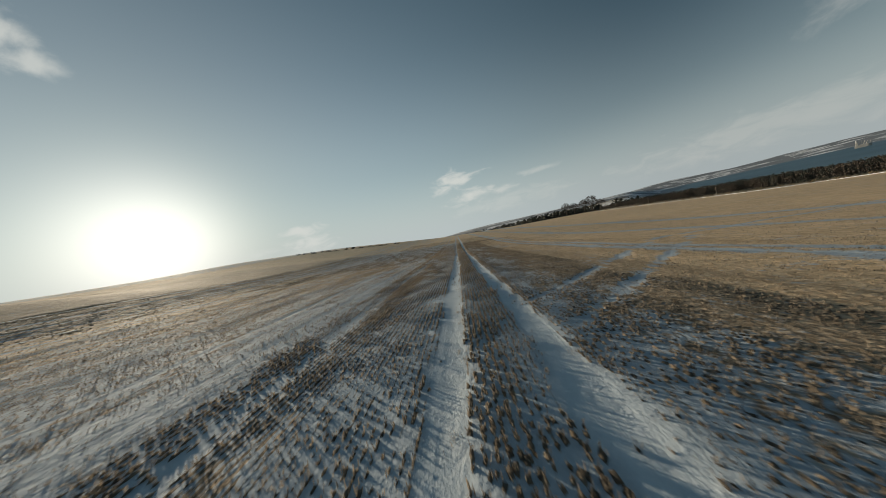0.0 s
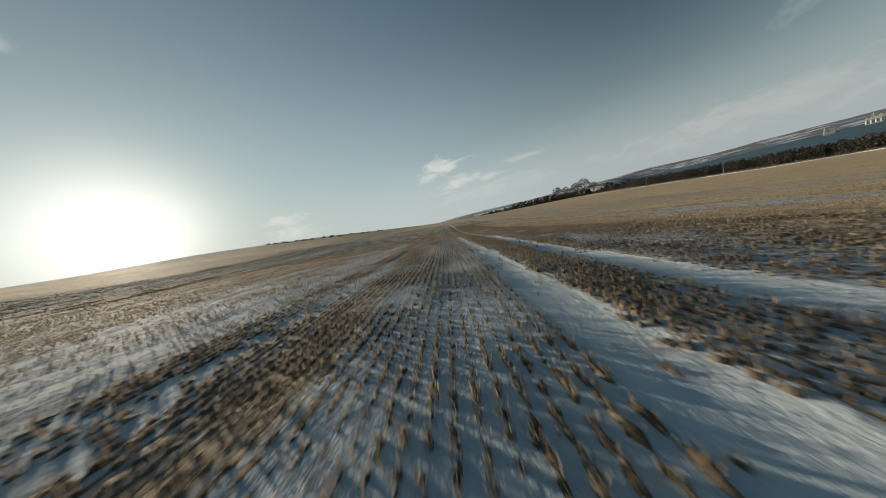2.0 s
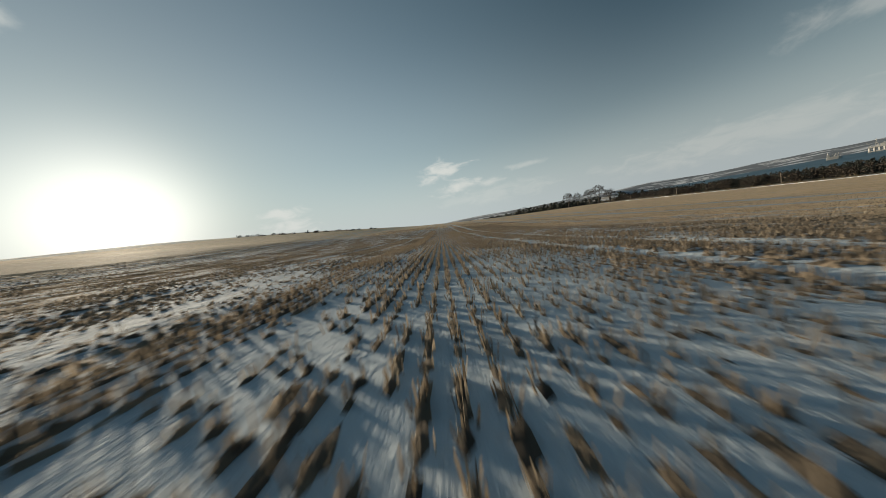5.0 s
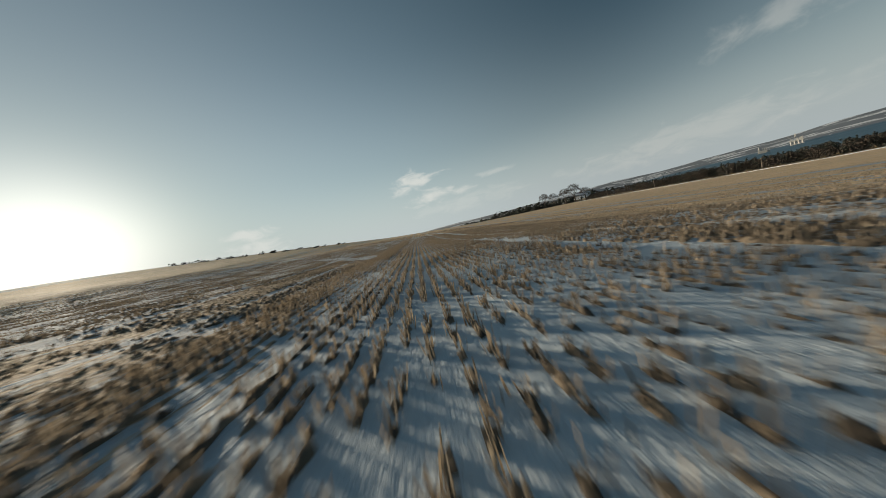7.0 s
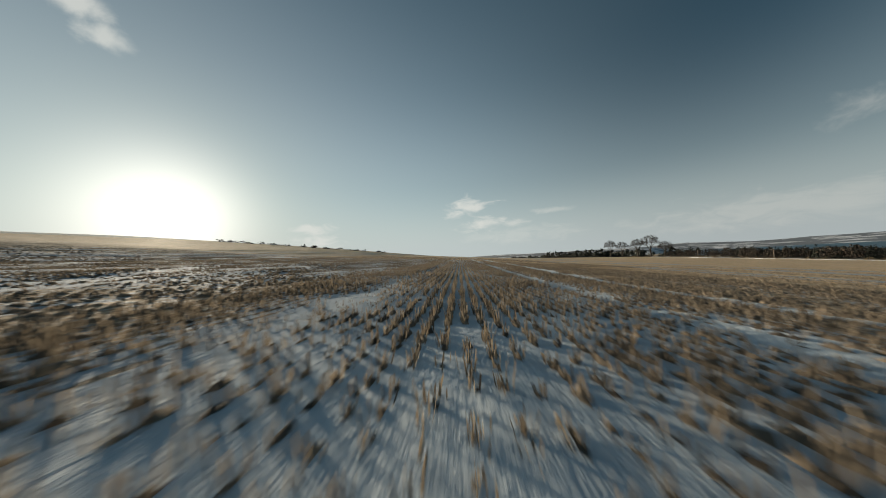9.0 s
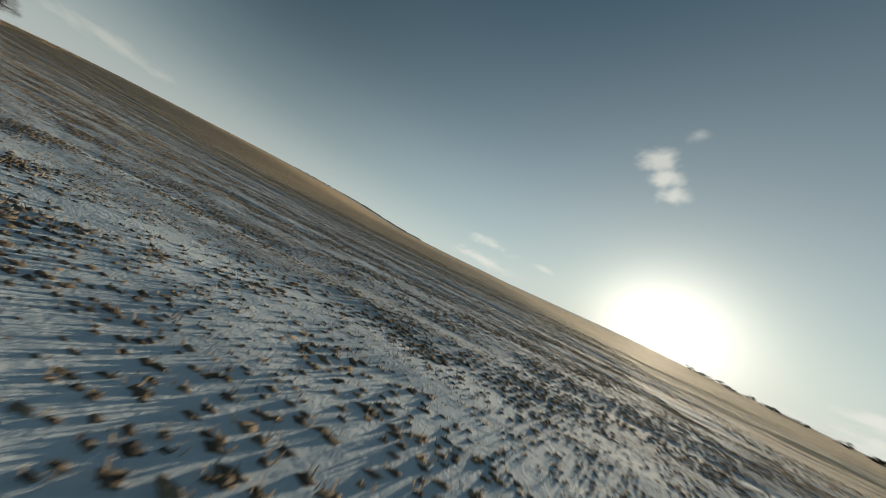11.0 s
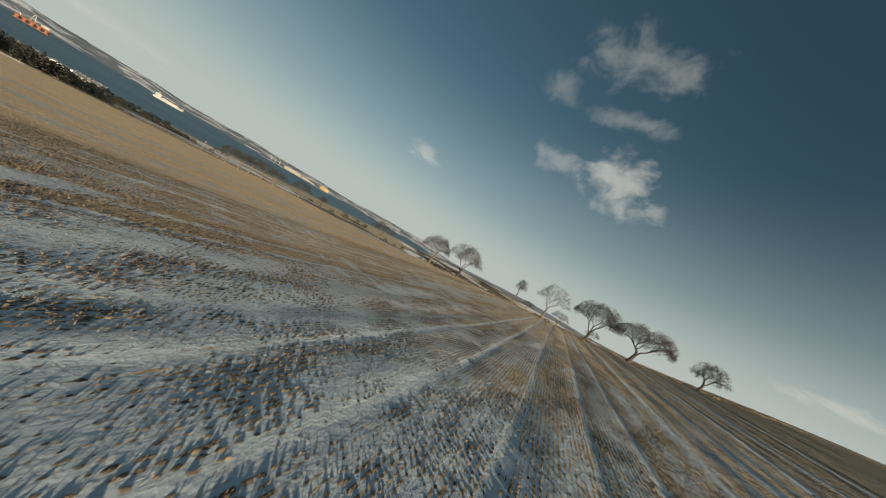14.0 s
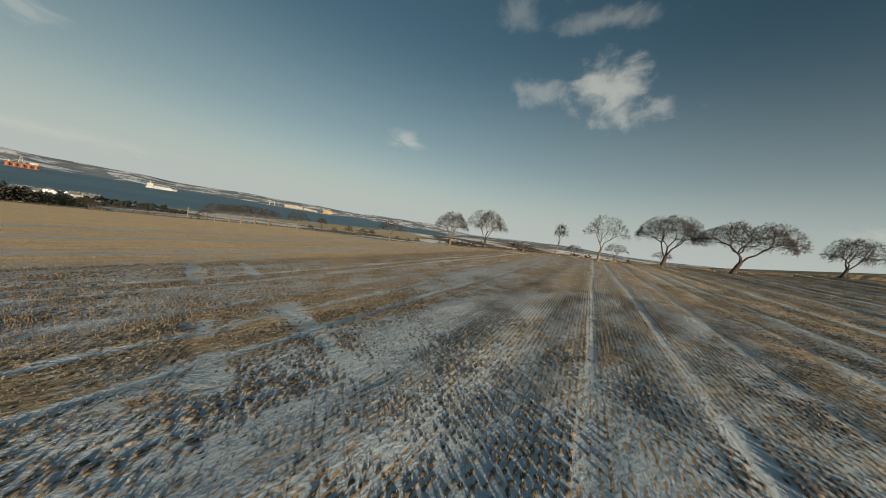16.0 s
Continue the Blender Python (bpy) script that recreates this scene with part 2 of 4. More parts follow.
def snow_cover(x, y):
    """Share of snow on the open stubble, without the tracks."""
    patch = wave_noise(x, y * 0.45, 3, 6, 0.035)
    fine = wave_noise(x, y * 0.4, 8, 5, 0.21)
    flown = smooth(-46, -20, x) * (1 - smooth(2.4, 7.5, x)) * smooth(-30, 0, y) * (1 - smooth(95, 130, y))
    lane = 0.16 * smooth(-4.6, -3.6, x) * (1 - smooth(0.2, 1.0, x)) - 0.3 * smooth(-10, -7.5, x) * (1 - smooth(-4.3, -3.1, x)) * smooth(44, 54, y) * (1 - smooth(72, 82, y))
    back = smooth(-19, -16, x) * (1 - smooth(-9, -7, x))
    ridges = 0.13 * np.sin(x * 3.3 + 0.6 * np.sin(y * 0.05)) * smooth(-58, -48, x) * (1 - smooth(-24, -19, x)) * smooth(-12, 0, y)
    lane = lane + 0.05 * back + 0.16 * smooth(78, 84, y) * smooth(-4.2, -3.6, x) * (1 - smooth(0.2, 1.0, x)) + 0.13 * smooth(60, 70, y) * (1 - smooth(-9, -7, x)) - 0.15 * (1 - smooth(36, 54, y)) * (1 - smooth(-8, -6, x)) + 0.06 * smooth(48, 52, y) * (1 - smooth(64, 70, y)) * smooth(-3.5, -2.5, x)
    lane = lane + 0.16 * smooth(80, 86, y) * smooth(-14, -8, x) * (1 - smooth(-5, -3.5, x))
    lane = lane + 0.13 * smooth(0.2, 0.5, x) * (1 - smooth(3.0, 4.2, x)) * (1 - smooth(14, 20, y)) - 0.28 * smooth(0.2, 1.0, x) * (1 - smooth(9, 13, x)) * smooth(66, 70, y)
    lane = lane - 0.12 * smooth(0.2, 0.5, x) * (1 - smooth(1.8, 2.4, x)) * smooth(18, 22, y) * (1 - smooth(34, 40, y))
    lane = lane - 0.13 * smooth(-34, -28, x) * (1 - smooth(-21, -19, x))
    lane = lane + 0.12 * smooth(-2.5, -2.1, x) * (1 - smooth(-0.4, 0.0, x)) * smooth(6, 12, y) * (1 - smooth(52, 66, y))
    lane = lane - 0.22 * smooth(-3.3, -2.9, x) * (1 - smooth(-2.4, -2.0, x)) * (1 - smooth(20, 27, y))
    crest = 0.34 * (1 - smooth(-128, -104, x)) * smooth(-60, -20, y)
    drift = 0.16 * smooth(2, 4, x) * (1 - smooth(8, 16, x)) * smooth(46, 52, y) * (1 - smooth(64, 70, y))
    return np.clip(0.12 + crest + ridges + drift + (0.37 + lane) * flown + 0.13 * patch * (0.45 + 0.55 * flown) + 0.10 * fine * (0.3 + flown), 0, 1)

# ---- materials ----
def material(name, rough=0.9, metallic=0.0):
    m = bpy.data.materials.new(name)
    m.use_nodes = True
    n = Nodes(m.node_tree)
    shader = n.add("ShaderNodeBsdfPrincipled", {"Roughness": rough, "Metallic": metallic})
    n.add("ShaderNodeOutputMaterial", {"Surface": shader.outputs[0]})
    return m, n, shader


def mottled(name, dark, light, scale=3.0, rough=0.9, bump=0.0, spread=(0.3, 0.7), metallic=0.0):
    """Two tones of one surface, mixed by noise at two scales, with a fine relief."""
    m, n, shader = material(name, rough, metallic)
    where = n.add("ShaderNodeTexCoord").outputs["Object"]
    coarse, fine = n.noise(where, scale, 5.0), n.noise(where, scale * 7, 3.0)
    fac = n.span(n.math("ADD", n.math("MULTIPLY", coarse, 0.65), n.math("MULTIPLY", fine, 0.35)), *spread)
    n.tree.links.new(n.mix(fac, dark, light), shader.inputs["Base Color"])
    if bump:
        b = n.add("ShaderNodeBump", {"Strength": 0.6, "Distance": bump, "Height": fine})
        n.tree.links.new(b.outputs[0], shader.inputs["Normal"])
    return m


def islands(name, tones, rough=0.8, through_light=0.0):
    """Loose pieces, each with its own tone."""
    m, n, shader = material(name, rough)
    ramp = n.add("ShaderNodeValToRGB", {"Fac": n.add("ShaderNodeNewGeometry").outputs["Random Per Island"]})
    while len(ramp.color_ramp.elements) < len(tones):
        ramp.color_ramp.elements.new(0.5)
    for i, tone in enumerate(tones):
        ramp.color_ramp.elements[i].position = i / (len(tones) - 1)
        ramp.color_ramp.elements[i].color = (*tone, 1)
    n.tree.links.new(ramp.outputs[0], shader.inputs["Base Color"])
    if through_light:
        thin = n.add("ShaderNodeBsdfTranslucent", {"Color": ramp.outputs[0]})
        both = n.add("ShaderNodeMixShader", {0: through_light, 1: shader.outputs[0], 2: thin.outputs[0]})
        n.tree.links.new(both.outputs[0], [k for k in n.tree.nodes if k.type == "OUTPUT_MATERIAL"][0].inputs["Surface"])
    return m


ROW = 0.125   # metres between the drilled rows


def field_material():
    """Trodden soil and straw under broken snow; the snow share comes from the mesh, its edges from noise."""
    m, n, shader = material("snowy_stubble_ground", 0.95)
    shader.inputs["Specular IOR Level"].default_value = 0.1
    where = n.add("ShaderNodeTexCoord").outputs["Object"]
    share = n.add("ShaderNodeAttribute")
    share.attribute_name = "snow"
    drawn = n.vmath("MULTIPLY", where, (1.0, 0.45, 1.0)).outputs[0]
    spot = n.add("ShaderNodeSeparateXYZ", {0: where})
    wobble = n.math("MULTIPLY", n.math("SINE", n.math("MULTIPLY", spot.outputs["Y"], 0.05)), 0.12)
    rows = n.math("COSINE", n.math("MULTIPLY", n.math("SUBTRACT", spot.outputs["X"], wobble), 6.28319 / ROW))
    clod = n.noise(n.vmath("MULTIPLY", where, (1.0, 0.6, 1.0)).outputs[0], 6.5, 4.0, 0.62)
    mid, broad = n.noise(drawn, 2.0, 3.0, 0.6), n.noise(where, 0.45, 4.0, 0.6)
    breaks = n.math("ADD", n.math("ADD", n.math("MULTIPLY", clod, 0.8), n.math("MULTIPLY", mid, 0.6)), n.math("MULTIPLY", broad, 0.45))
    level = n.math("SUBTRACT", n.math("ADD", share.outputs["Fac"], breaks), 1.24)
    gaps = n.span(n.noise(n.vmath("MULTIPLY", where, (1.0, 0.5, 1.0)).outputs[0], 8.0, 3.0), 0.40, 0.58)
    open_rows = n.math("MULTIPLY", n.math("MULTIPLY", n.math("POWER", n.math("ADD", n.math("MULTIPLY", rows, 0.5), 0.5), 1.6), gaps), n.span(share.outputs["Fac"], 0.82, 0.45, 0.0, -0.52))
    drilled = n.math("MAXIMUM", n.math("MULTIPLY", n.span(spot.outputs["X"], 2.2, 3.4, 1.0, 0.15), n.span(spot.outputs["X"], -4.6, -3.6, 0.15, 1.0)), n.span(spot.outputs["X"], -9.6, -8.6, 1.0, 0.0))
    open_rows = n.math("MULTIPLY", open_rows, drilled)
    snow = n.span(n.math("ADD", level, open_rows), -0.14, 0.12)
    straw = n.mix(n.noise(drawn, 18.0, 4.0), (0.24, 0.19, 0.14), (0.56, 0.45, 0.33))
    soil = n.mix(n.noise(where, 24.0, 3.0), (0.03, 0.027, 0.024), (0.13, 0.108, 0.084))
    bare = n.mix(n.span(n.noise(drawn, 8.0, 5.0, 0.7), 0.40, 0.62), soil, straw)
    gold = n.mix(n.noise(n.vmath("MULTIPLY", where, (1.0, 0.25, 1.0)).outputs[0], 0.35, 6.0, 0.65), (0.62, 0.455, 0.28), (0.90, 0.68, 0.445))
    tread = n.mix(n.span(n.noise(drawn, 4.0, 6.0, 0.8), 0.36, 0.56), (0.66, 0.63, 0.58), (1.0, 1.0, 1.0))
    gold = n.mix(1.0, gold, tread, "MULTIPLY")
    worn = n.mix(n.span(n.noise(n.vmath("MULTIPLY", where, (1.0, 0.3, 1.0)).outputs[0], 0.9, 5.0, 0.7), 0.38, 0.56), (0.80, 0.79, 0.78), (1.0, 1.0, 1.0))
    gold = n.mix(1.0, gold, worn, "MULTIPLY")
    far = n.add("ShaderNodeAttribute")
    far.attribute_name = "thick"
    bare = n.mix(far.outputs["Fac"], bare, gold)
    white = n.mix(n.noise(where, 2.0, 5.0), (0.46, 0.53, 0.58), (0.66, 0.72, 0.76))
    dusted = n.mix(n.noise(where, 7.0, 5.0, 0.7), (0.28, 0.335, 0.385), (0.52, 0.59, 0.645))
    white = n.mix(n.span(share.outputs["Fac"], 0.5, 0.85), dusted, white)
    n.tree.links.new(n.mix(snow, bare, white), shader.inputs["Base Color"])
    relief = n.math("ADD", n.math("MULTIPLY", clod, n.span(share.outputs["Fac"], 0.4, 0.75, 0.06, 0.02)), n.math("MULTIPLY", n.noise(where, 26.0, 4.0, 0.65), 0.012))
    relief = n.math("ADD", relief, n.math("MULTIPLY", mid, 0.03))
    n.tree.links.new(n.add("ShaderNodeBump", {"Strength": 1.0, "Distance": 1.0, "Height": relief}).outputs[0], shader.inputs["Normal"])
    return m


def distance_material():
    """Far fields, woods and snow beyond the farm."""
    m, n, shader = material("winter_countryside", 0.95)
    where = n.add("ShaderNodeTexCoord").outputs["Object"]
    flat = n.vmath("MULTIPLY", where, (1, 1, 0)).outputs[0]
    plots = n.add("ShaderNodeTexVoronoi", {"Vector": flat, "Scale": 0.0042, "Randomness": 0.9})
    tone = n.add("ShaderNodeSeparateColor", {0: plots.outputs["Color"]})
    field = n.mix(tone.outputs[0], (0.17, 0.13, 0.075), (0.36, 0.29, 0.18))
    white = n.mix(n.noise(flat, 0.02, 4.0), (0.5, 0.52, 0.55), (0.85, 0.86, 0.88))
    snowy = n.math("MULTIPLY", n.span(tone.outputs[1], 0.48, 0.62), n.span(n.noise(flat, 0.012, 5.0, 0.65), 0.38, 0.56))
    land = n.mix(snowy, field, white)
    woods = n.span(n.noise(flat, 0.0035, 5.0, 0.6), 0.54, 0.57)
    land = n.mix(woods, land, (0.035, 0.035, 0.028))
    n.tree.links.new(land, shader.inputs["Base Color"])
    return m


def moor_material():
    """Snow-dusted moor and farmland on the hills over the water, distance haze mixed into the colours."""
    m, n, shader = material("hazy_snow_dusted_moor", 0.95)
    where = n.add("ShaderNodeTexCoord").outputs["Object"]
    flat = n.vmath("MULTIPLY", where, (1, 1, 0)).outputs[0]
    # blue-grey instead of brown: the bluish air in front is painted into the ground
    hazed_heath = n.mix(n.noise(flat, 0.006, 5.0), (0.075, 0.10, 0.13), (0.14, 0.165, 0.195))
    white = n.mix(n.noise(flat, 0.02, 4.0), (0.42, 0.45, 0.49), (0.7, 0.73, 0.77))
    plots = n.add("ShaderNodeTexVoronoi", {"Vector": flat, "Scale": 0.0055, "Randomness": 1.0})
    chosen = n.span(n.add("ShaderNodeSeparateColor", {0: plots.outputs["Color"]}).outputs[0], 0.45, 0.52)
    drift = n.math("MULTIPLY", chosen, n.span(n.noise(flat, 0.008, 5.0, 0.65), 0.42, 0.55))
    n.tree.links.new(n.mix(drift, hazed_heath, white), shader.inputs["Base Color"])
    return m


def water_material():
    m, n, shader = material("firth_water", 0.42)
    shader.inputs["Specular IOR Level"].default_value = 0.12
    where = n.add("ShaderNodeTexCoord").outputs["Object"]
    swell = n.noise(n.vmath("MULTIPLY", where, (1, 0.5, 1)).outputs[0], 0.03, 6.0, 0.7)
    calm = n.span(n.noise(where, 0.0022, 4.0, 0.6), 0.4, 0.62)
    n.tree.links.new(n.mix(calm, (0.018, 0.07, 0.115), (0.04, 0.10, 0.145)), shader.inputs["Base Color"])
    n.tree.links.new(n.add("ShaderNodeBump", {"Strength": 0.5, "Distance": 3.0, "Height": swell}).outputs[0], shader.inputs["Normal"])
    return m


FIELD, DISTANCE, MOOR, WATER = field_material(), distance_material(), moor_material(), water_material()
STRAW = islands("cut_straw", ((0.10, 0.078, 0.055), (0.21, 0.167, 0.118), (0.28, 0.226, 0.162), (0.075, 0.06, 0.045), (0.35, 0.29, 0.215), (0.15, 0.118, 0.084)), 0.85, 0.35)
LITTER = islands("straw_litter", ((0.045, 0.038, 0.03), (0.15, 0.118, 0.083), (0.08, 0.065, 0.048), (0.24, 0.19, 0.134), (0.11, 0.087, 0.062)), 0.95)
DRY_GRASS = islands("dry_grass", ((0.14, 0.1, 0.062), (0.31, 0.23, 0.145), (0.42, 0.33, 0.22), (0.21, 0.155, 0.095)), 0.8)
BARK = mottled("grey_brown_bark", (0.018, 0.014, 0.012), (0.062, 0.05, 0.04), 4.0, 0.95, 0.03)
PALE_BARK = mottled("pale_lichened_bark", (0.055, 0.042, 0.031), (0.17, 0.132, 0.098), 4.0, 0.95, 0.03)
TWIG = mottled("bare_twigs", (0.014, 0.011, 0.009), (0.045, 0.034, 0.026), 2.0, 0.95)
PALE_TWIG = mottled("sunlit_bare_twigs", (0.018, 0.014, 0.010), (0.048, 0.036, 0.026), 2.0, 0.95)
CONIFER = islands("dark_conifer_needles", ((0.006, 0.010, 0.008), (0.012, 0.017, 0.012), (0.018, 0.021, 0.015)), 0.9)
BROWN_WOOD = islands("leafless_far_wood", ((0.02, 0.016, 0.013), (0.034, 0.026, 0.02), (0.05, 0.039, 0.028)), 0.95)
SCRUB = islands("winter_scrub", ((0.05, 0.04, 0.025), (0.13, 0.1, 0.06), (0.2, 0.15, 0.08)), 0.95)
STONE = mottled("dyke_stone", (0.09, 0.08, 0.07), (0.33, 0.3, 0.26), 2.5, 0.95, 0.02)
SNOW = mottled("lying_snow", (0.66, 0.69, 0.74), (0.86, 0.88, 0.9), 2.0, 0.8, 0.02)
RENDER_WHITE = mottled("white_harling", (0.26, 0.25, 0.235), (0.42, 0.41, 0.39), 0.8, 0.9)
SLATE = mottled("slate_roof", (0.05, 0.055, 0.065), (0.12, 0.125, 0.135), 1.5, 0.7)
GLASS_DARK = mottled("dark_window", (0.015, 0.018, 0.02), (0.04, 0.045, 0.05), 1.0, 0.15)
ORANGE = mottled("orange_hull_paint", (0.13, 0.042, 0.02), (0.2, 0.068, 0.03), 0.08, 0.6)
HULL_WHITE = mottled("white_ship_paint", (0.24, 0.24, 0.23), (0.4, 0.4, 0.38), 0.08, 0.6)
YELLOW = mottled("yellow_steel_paint", (0.36, 0.25, 0.08), (0.48, 0.34, 0.12), 0.08, 0.6)
GREY_STEEL = mottled("grey_steel", (0.2, 0.2, 0.2), (0.4, 0.4, 0.4), 0.3, 0.6, 0.0, (0.3, 0.7), 0.3)
POLE_WOOD = mottled("weathered_pole_wood", (0.12, 0.1, 0.08), (0.26, 0.22, 0.18), 3.0, 0.9)


# ---- mesh helpers ----
def mesh_of(name, verts, faces, mat):
    me = bpy.data.meshes.new(name)
    me.from_pydata([tuple(v) for v in verts], [], faces)
    me.materials.append(mat)
    me.update()
    return me


def tri_mesh(name, verts, tris, mat):
    """A mesh from arrays of places (n, 3) and triangles (m, 3)."""
    me = bpy.data.meshes.new(name)
    tris = np.asarray(tris, np.int32)
    me.vertices.add(len(verts))
    me.vertices.foreach_set("co", np.asarray(verts, np.float32).ravel())
    me.loops.add(tris.size)
    me.loops.foreach_set("vertex_index", tris.ravel())
    me.polygons.add(len(tris))
    me.polygons.foreach_set("loop_start", np.arange(0, tris.size, 3, dtype=np.int32))
    me.polygons.foreach_set("loop_total", np.full(len(tris), 3, np.int32))
    me.materials.append(mat)
    me.update(calc_edges=True)
    return me


def part(name, bm, mat, parent, label=""):
    """Links a bmesh, or a mesh, as ONE object under a thing or a part."""
    if isinstance(bm, bpy.types.Mesh):
        me = bm
    else:
        me = bpy.data.meshes.new(name)
        bm.to_mesh(me)
        bm.free()
        me.materials.append(mat)
    ob = new(name, me)
    ob.parent = parent
    return tagged(ob, label)


def thing(name, place, label, category, group="", kind="", turn=0.0):
    ob = new(name)
    ob.matrix_basis = Matrix.Translation(place) @ Matrix.Rotation(radians(turn), 4, "Z")
    return tagged(ob, label, category, group, kind)


def box(bm, x0, y0, z0, x1, y1, z1, taper=0.0):
    c = [(x, y, z) for z in (z0, z1) for y in (y0, y1) for x in (x0, x1)]
    if taper:
        mx, my = (x0 + x1) / 2, (y0 + y1) / 2
        c = c[:4] + [(mx + (x - mx) * (1 - taper), my + (y - my) * (1 - taper), z) for x, y, z in c[4:]]
    v = [bm.verts.new(p) for p in c]
    for f in ((0, 2, 3, 1), (4, 5, 7, 6), (0, 1, 5, 4), (2, 6, 7, 3), (0, 4, 6, 2), (1, 3, 7, 5)):
        bm.faces.new([v[i] for i in f])
    return bm


def tube(bm, a, b, ra, rb, sides=8):
    a, b = Vector(a), Vector(b)
    q = (b - a).to_track_quat("Z", "Y")
    rings = []
    for mid, r in ((a, ra), (b, rb)):
        rings.append([bm.verts.new(mid + q @ Vector((r * math.cos(6.2832 * i / sides), r * math.sin(6.2832 * i / sides), 0))) for i in range(sides)])
    for i in range(sides):
        j = (i + 1) % sides
        bm.faces.new((rings[0][i], rings[0][j], rings[1][j], rings[1][i]))
    bm.faces.new(rings[0][::-1])
    bm.faces.new(rings[1])
    return bm


def rounded(bm, offset):
    bmesh.ops.bevel(bm, geom=list(bm.edges), offset=offset, segments=2, affect="EDGES")
    return bm


# ---- ground: one sheet out to the horizon ----
def stretch(lo, hi, step, reach, grow):
    inner = list(np.arange(lo, hi + step / 2, step))
    left, right, d = [], [], step
    a, b = inner[0], inner[-1]
    while a > -reach or b < reach:
        d *= grow
        a, b = a - d, b + d
        if a > -reach - d:
            left.append(a)
        if b < reach + d:
            right.append(b)
    return np.array(left[::-1] + inner + right)


def build_ground():
    xs, ys = stretch(-46, 8, 0.22, 4700, 1.08), stretch(-6, 96, 0.75, 4700, 1.09)
    x, y = [a.ravel() for a in np.meshgrid(xs, ys)]
    z = ground_z(x, y)
    mask, deep = track_mask(x, y)
    near = (1 - smooth(50, 90, np.abs(x + 10))) * (1 - smooth(120, 200, np.abs(y - 40)))
    z = z - deep * near + 0.025 * wave_noise(x, y, 21, 6, 0.25) * near
    cover = snow_cover(x, y)
    fade = 1 - smooth(70, 200, np.abs(x))
    snow = np.maximum(cover, (0.15 + 0.85 * mask) * (mask > 0.02) * fade)
    thick = np.clip(1.15 - 1.0 * smooth(-110, -60, x) * (1 - smooth(4, 14, x)) * smooth(-25, 5, y) * (1 - smooth(92, 125, y)), 0, 1)
    thick = np.maximum(thick, 0.25 * (1 - smooth(-27, -20, x)))
    thick = np.maximum(thick, (0.3 + 0.55 * (1 - smooth(28, 60, y))) * (1 - smooth(-16, -8, x)) * smooth(-36, -22, x))
    thick = np.maximum(thick, 0.35 * smooth(40, 48, y) * np.maximum(1 - smooth(-4.2, -3.2, x), smooth(0.3, 1.5, x)))
    w = len(xs)
    idx = np.arange(len(x)).reshape(len(ys), w)
    quads = np.stack([idx[:-1, :-1], idx[:-1, 1:], idx[1:, 1:], idx[1:, :-1]], -1).reshape(-1, 4)
    me = bpy.data.meshes.new("ground")
    me.vertices.add(len(x))
    me.vertices.foreach_set("co", np.stack([x, y, z], -1).astype(np.float32).ravel())
    me.loops.add(quads.size)
    me.loops.foreach_set("vertex_index", quads.astype(np.int32).ravel())
    me.polygons.add(len(quads))
    me.polygons.foreach_set("loop_start", np.arange(0, quads.size, 4, dtype=np.int32))
    me.polygons.foreach_set("loop_total", np.full(len(quads), 4, np.int32))
    me.update(calc_edges=True)
    for name, values in (("snow", snow), ("thick", thick)):
        me.attributes.new(name, "FLOAT", "POINT").data.foreach_set("value", values.astype(np.float32))
    me.materials.append(FIELD)
    me.materials.append(DISTANCE)
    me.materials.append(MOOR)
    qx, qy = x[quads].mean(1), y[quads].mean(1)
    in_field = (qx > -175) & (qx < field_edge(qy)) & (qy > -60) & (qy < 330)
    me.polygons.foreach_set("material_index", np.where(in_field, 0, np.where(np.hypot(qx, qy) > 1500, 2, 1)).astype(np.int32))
    me.polygons.foreach_set("use_smooth", np.ones(len(quads), bool))
    return tagged(new("ground", me), "wide stubble field under thin snow, falling towards a firth", "field", kind="structure")


def field_edge(y):
    return np.interp(y, (-60, -44, -36, -20, 20, 120, 210, 330), (20, 40, 80, 120, 150, 152, 150, 153))


build_ground()

water = mesh_of("water", [(300, -4200, SEA), (3900, -4200, SEA), (3900, 4300, SEA), (300, 4300, SEA)], [(0, 1, 2, 3)], WATER)
tagged(new("water", water), "dark blue firth, lightly rippled, with ships at anchor", "sea", kind="structure")


# ---- stubble: rows of cut straw ----


def needles(x, y, z, height, width, lean, rng):
    """Three-sided stalks: arrays of feet, heights and widths."""
    k = len(x)
    turn, away, far = rng.rand(k) * 6.283, rng.rand(k) * 6.283, lean * rng.rand(k)
    ring = []
    for i in range(3):
        a = turn + i * 2.0944
        ring.append(np.stack([x + width * np.cos(a), y + width * np.sin(a), z - 0.02], -1))
    tip = np.stack([x + far * height * np.cos(away), y + far * height * np.sin(away), z + height], -1)
    verts = np.stack([ring[0], ring[1], ring[2], tip], 1).reshape(-1, 3)
    base = (np.arange(k) * 4)[:, None]
    tris = np.concatenate([base + t for t in ((0, 1, 3), (1, 2, 3), (2, 0, 3))])
    return verts, tris


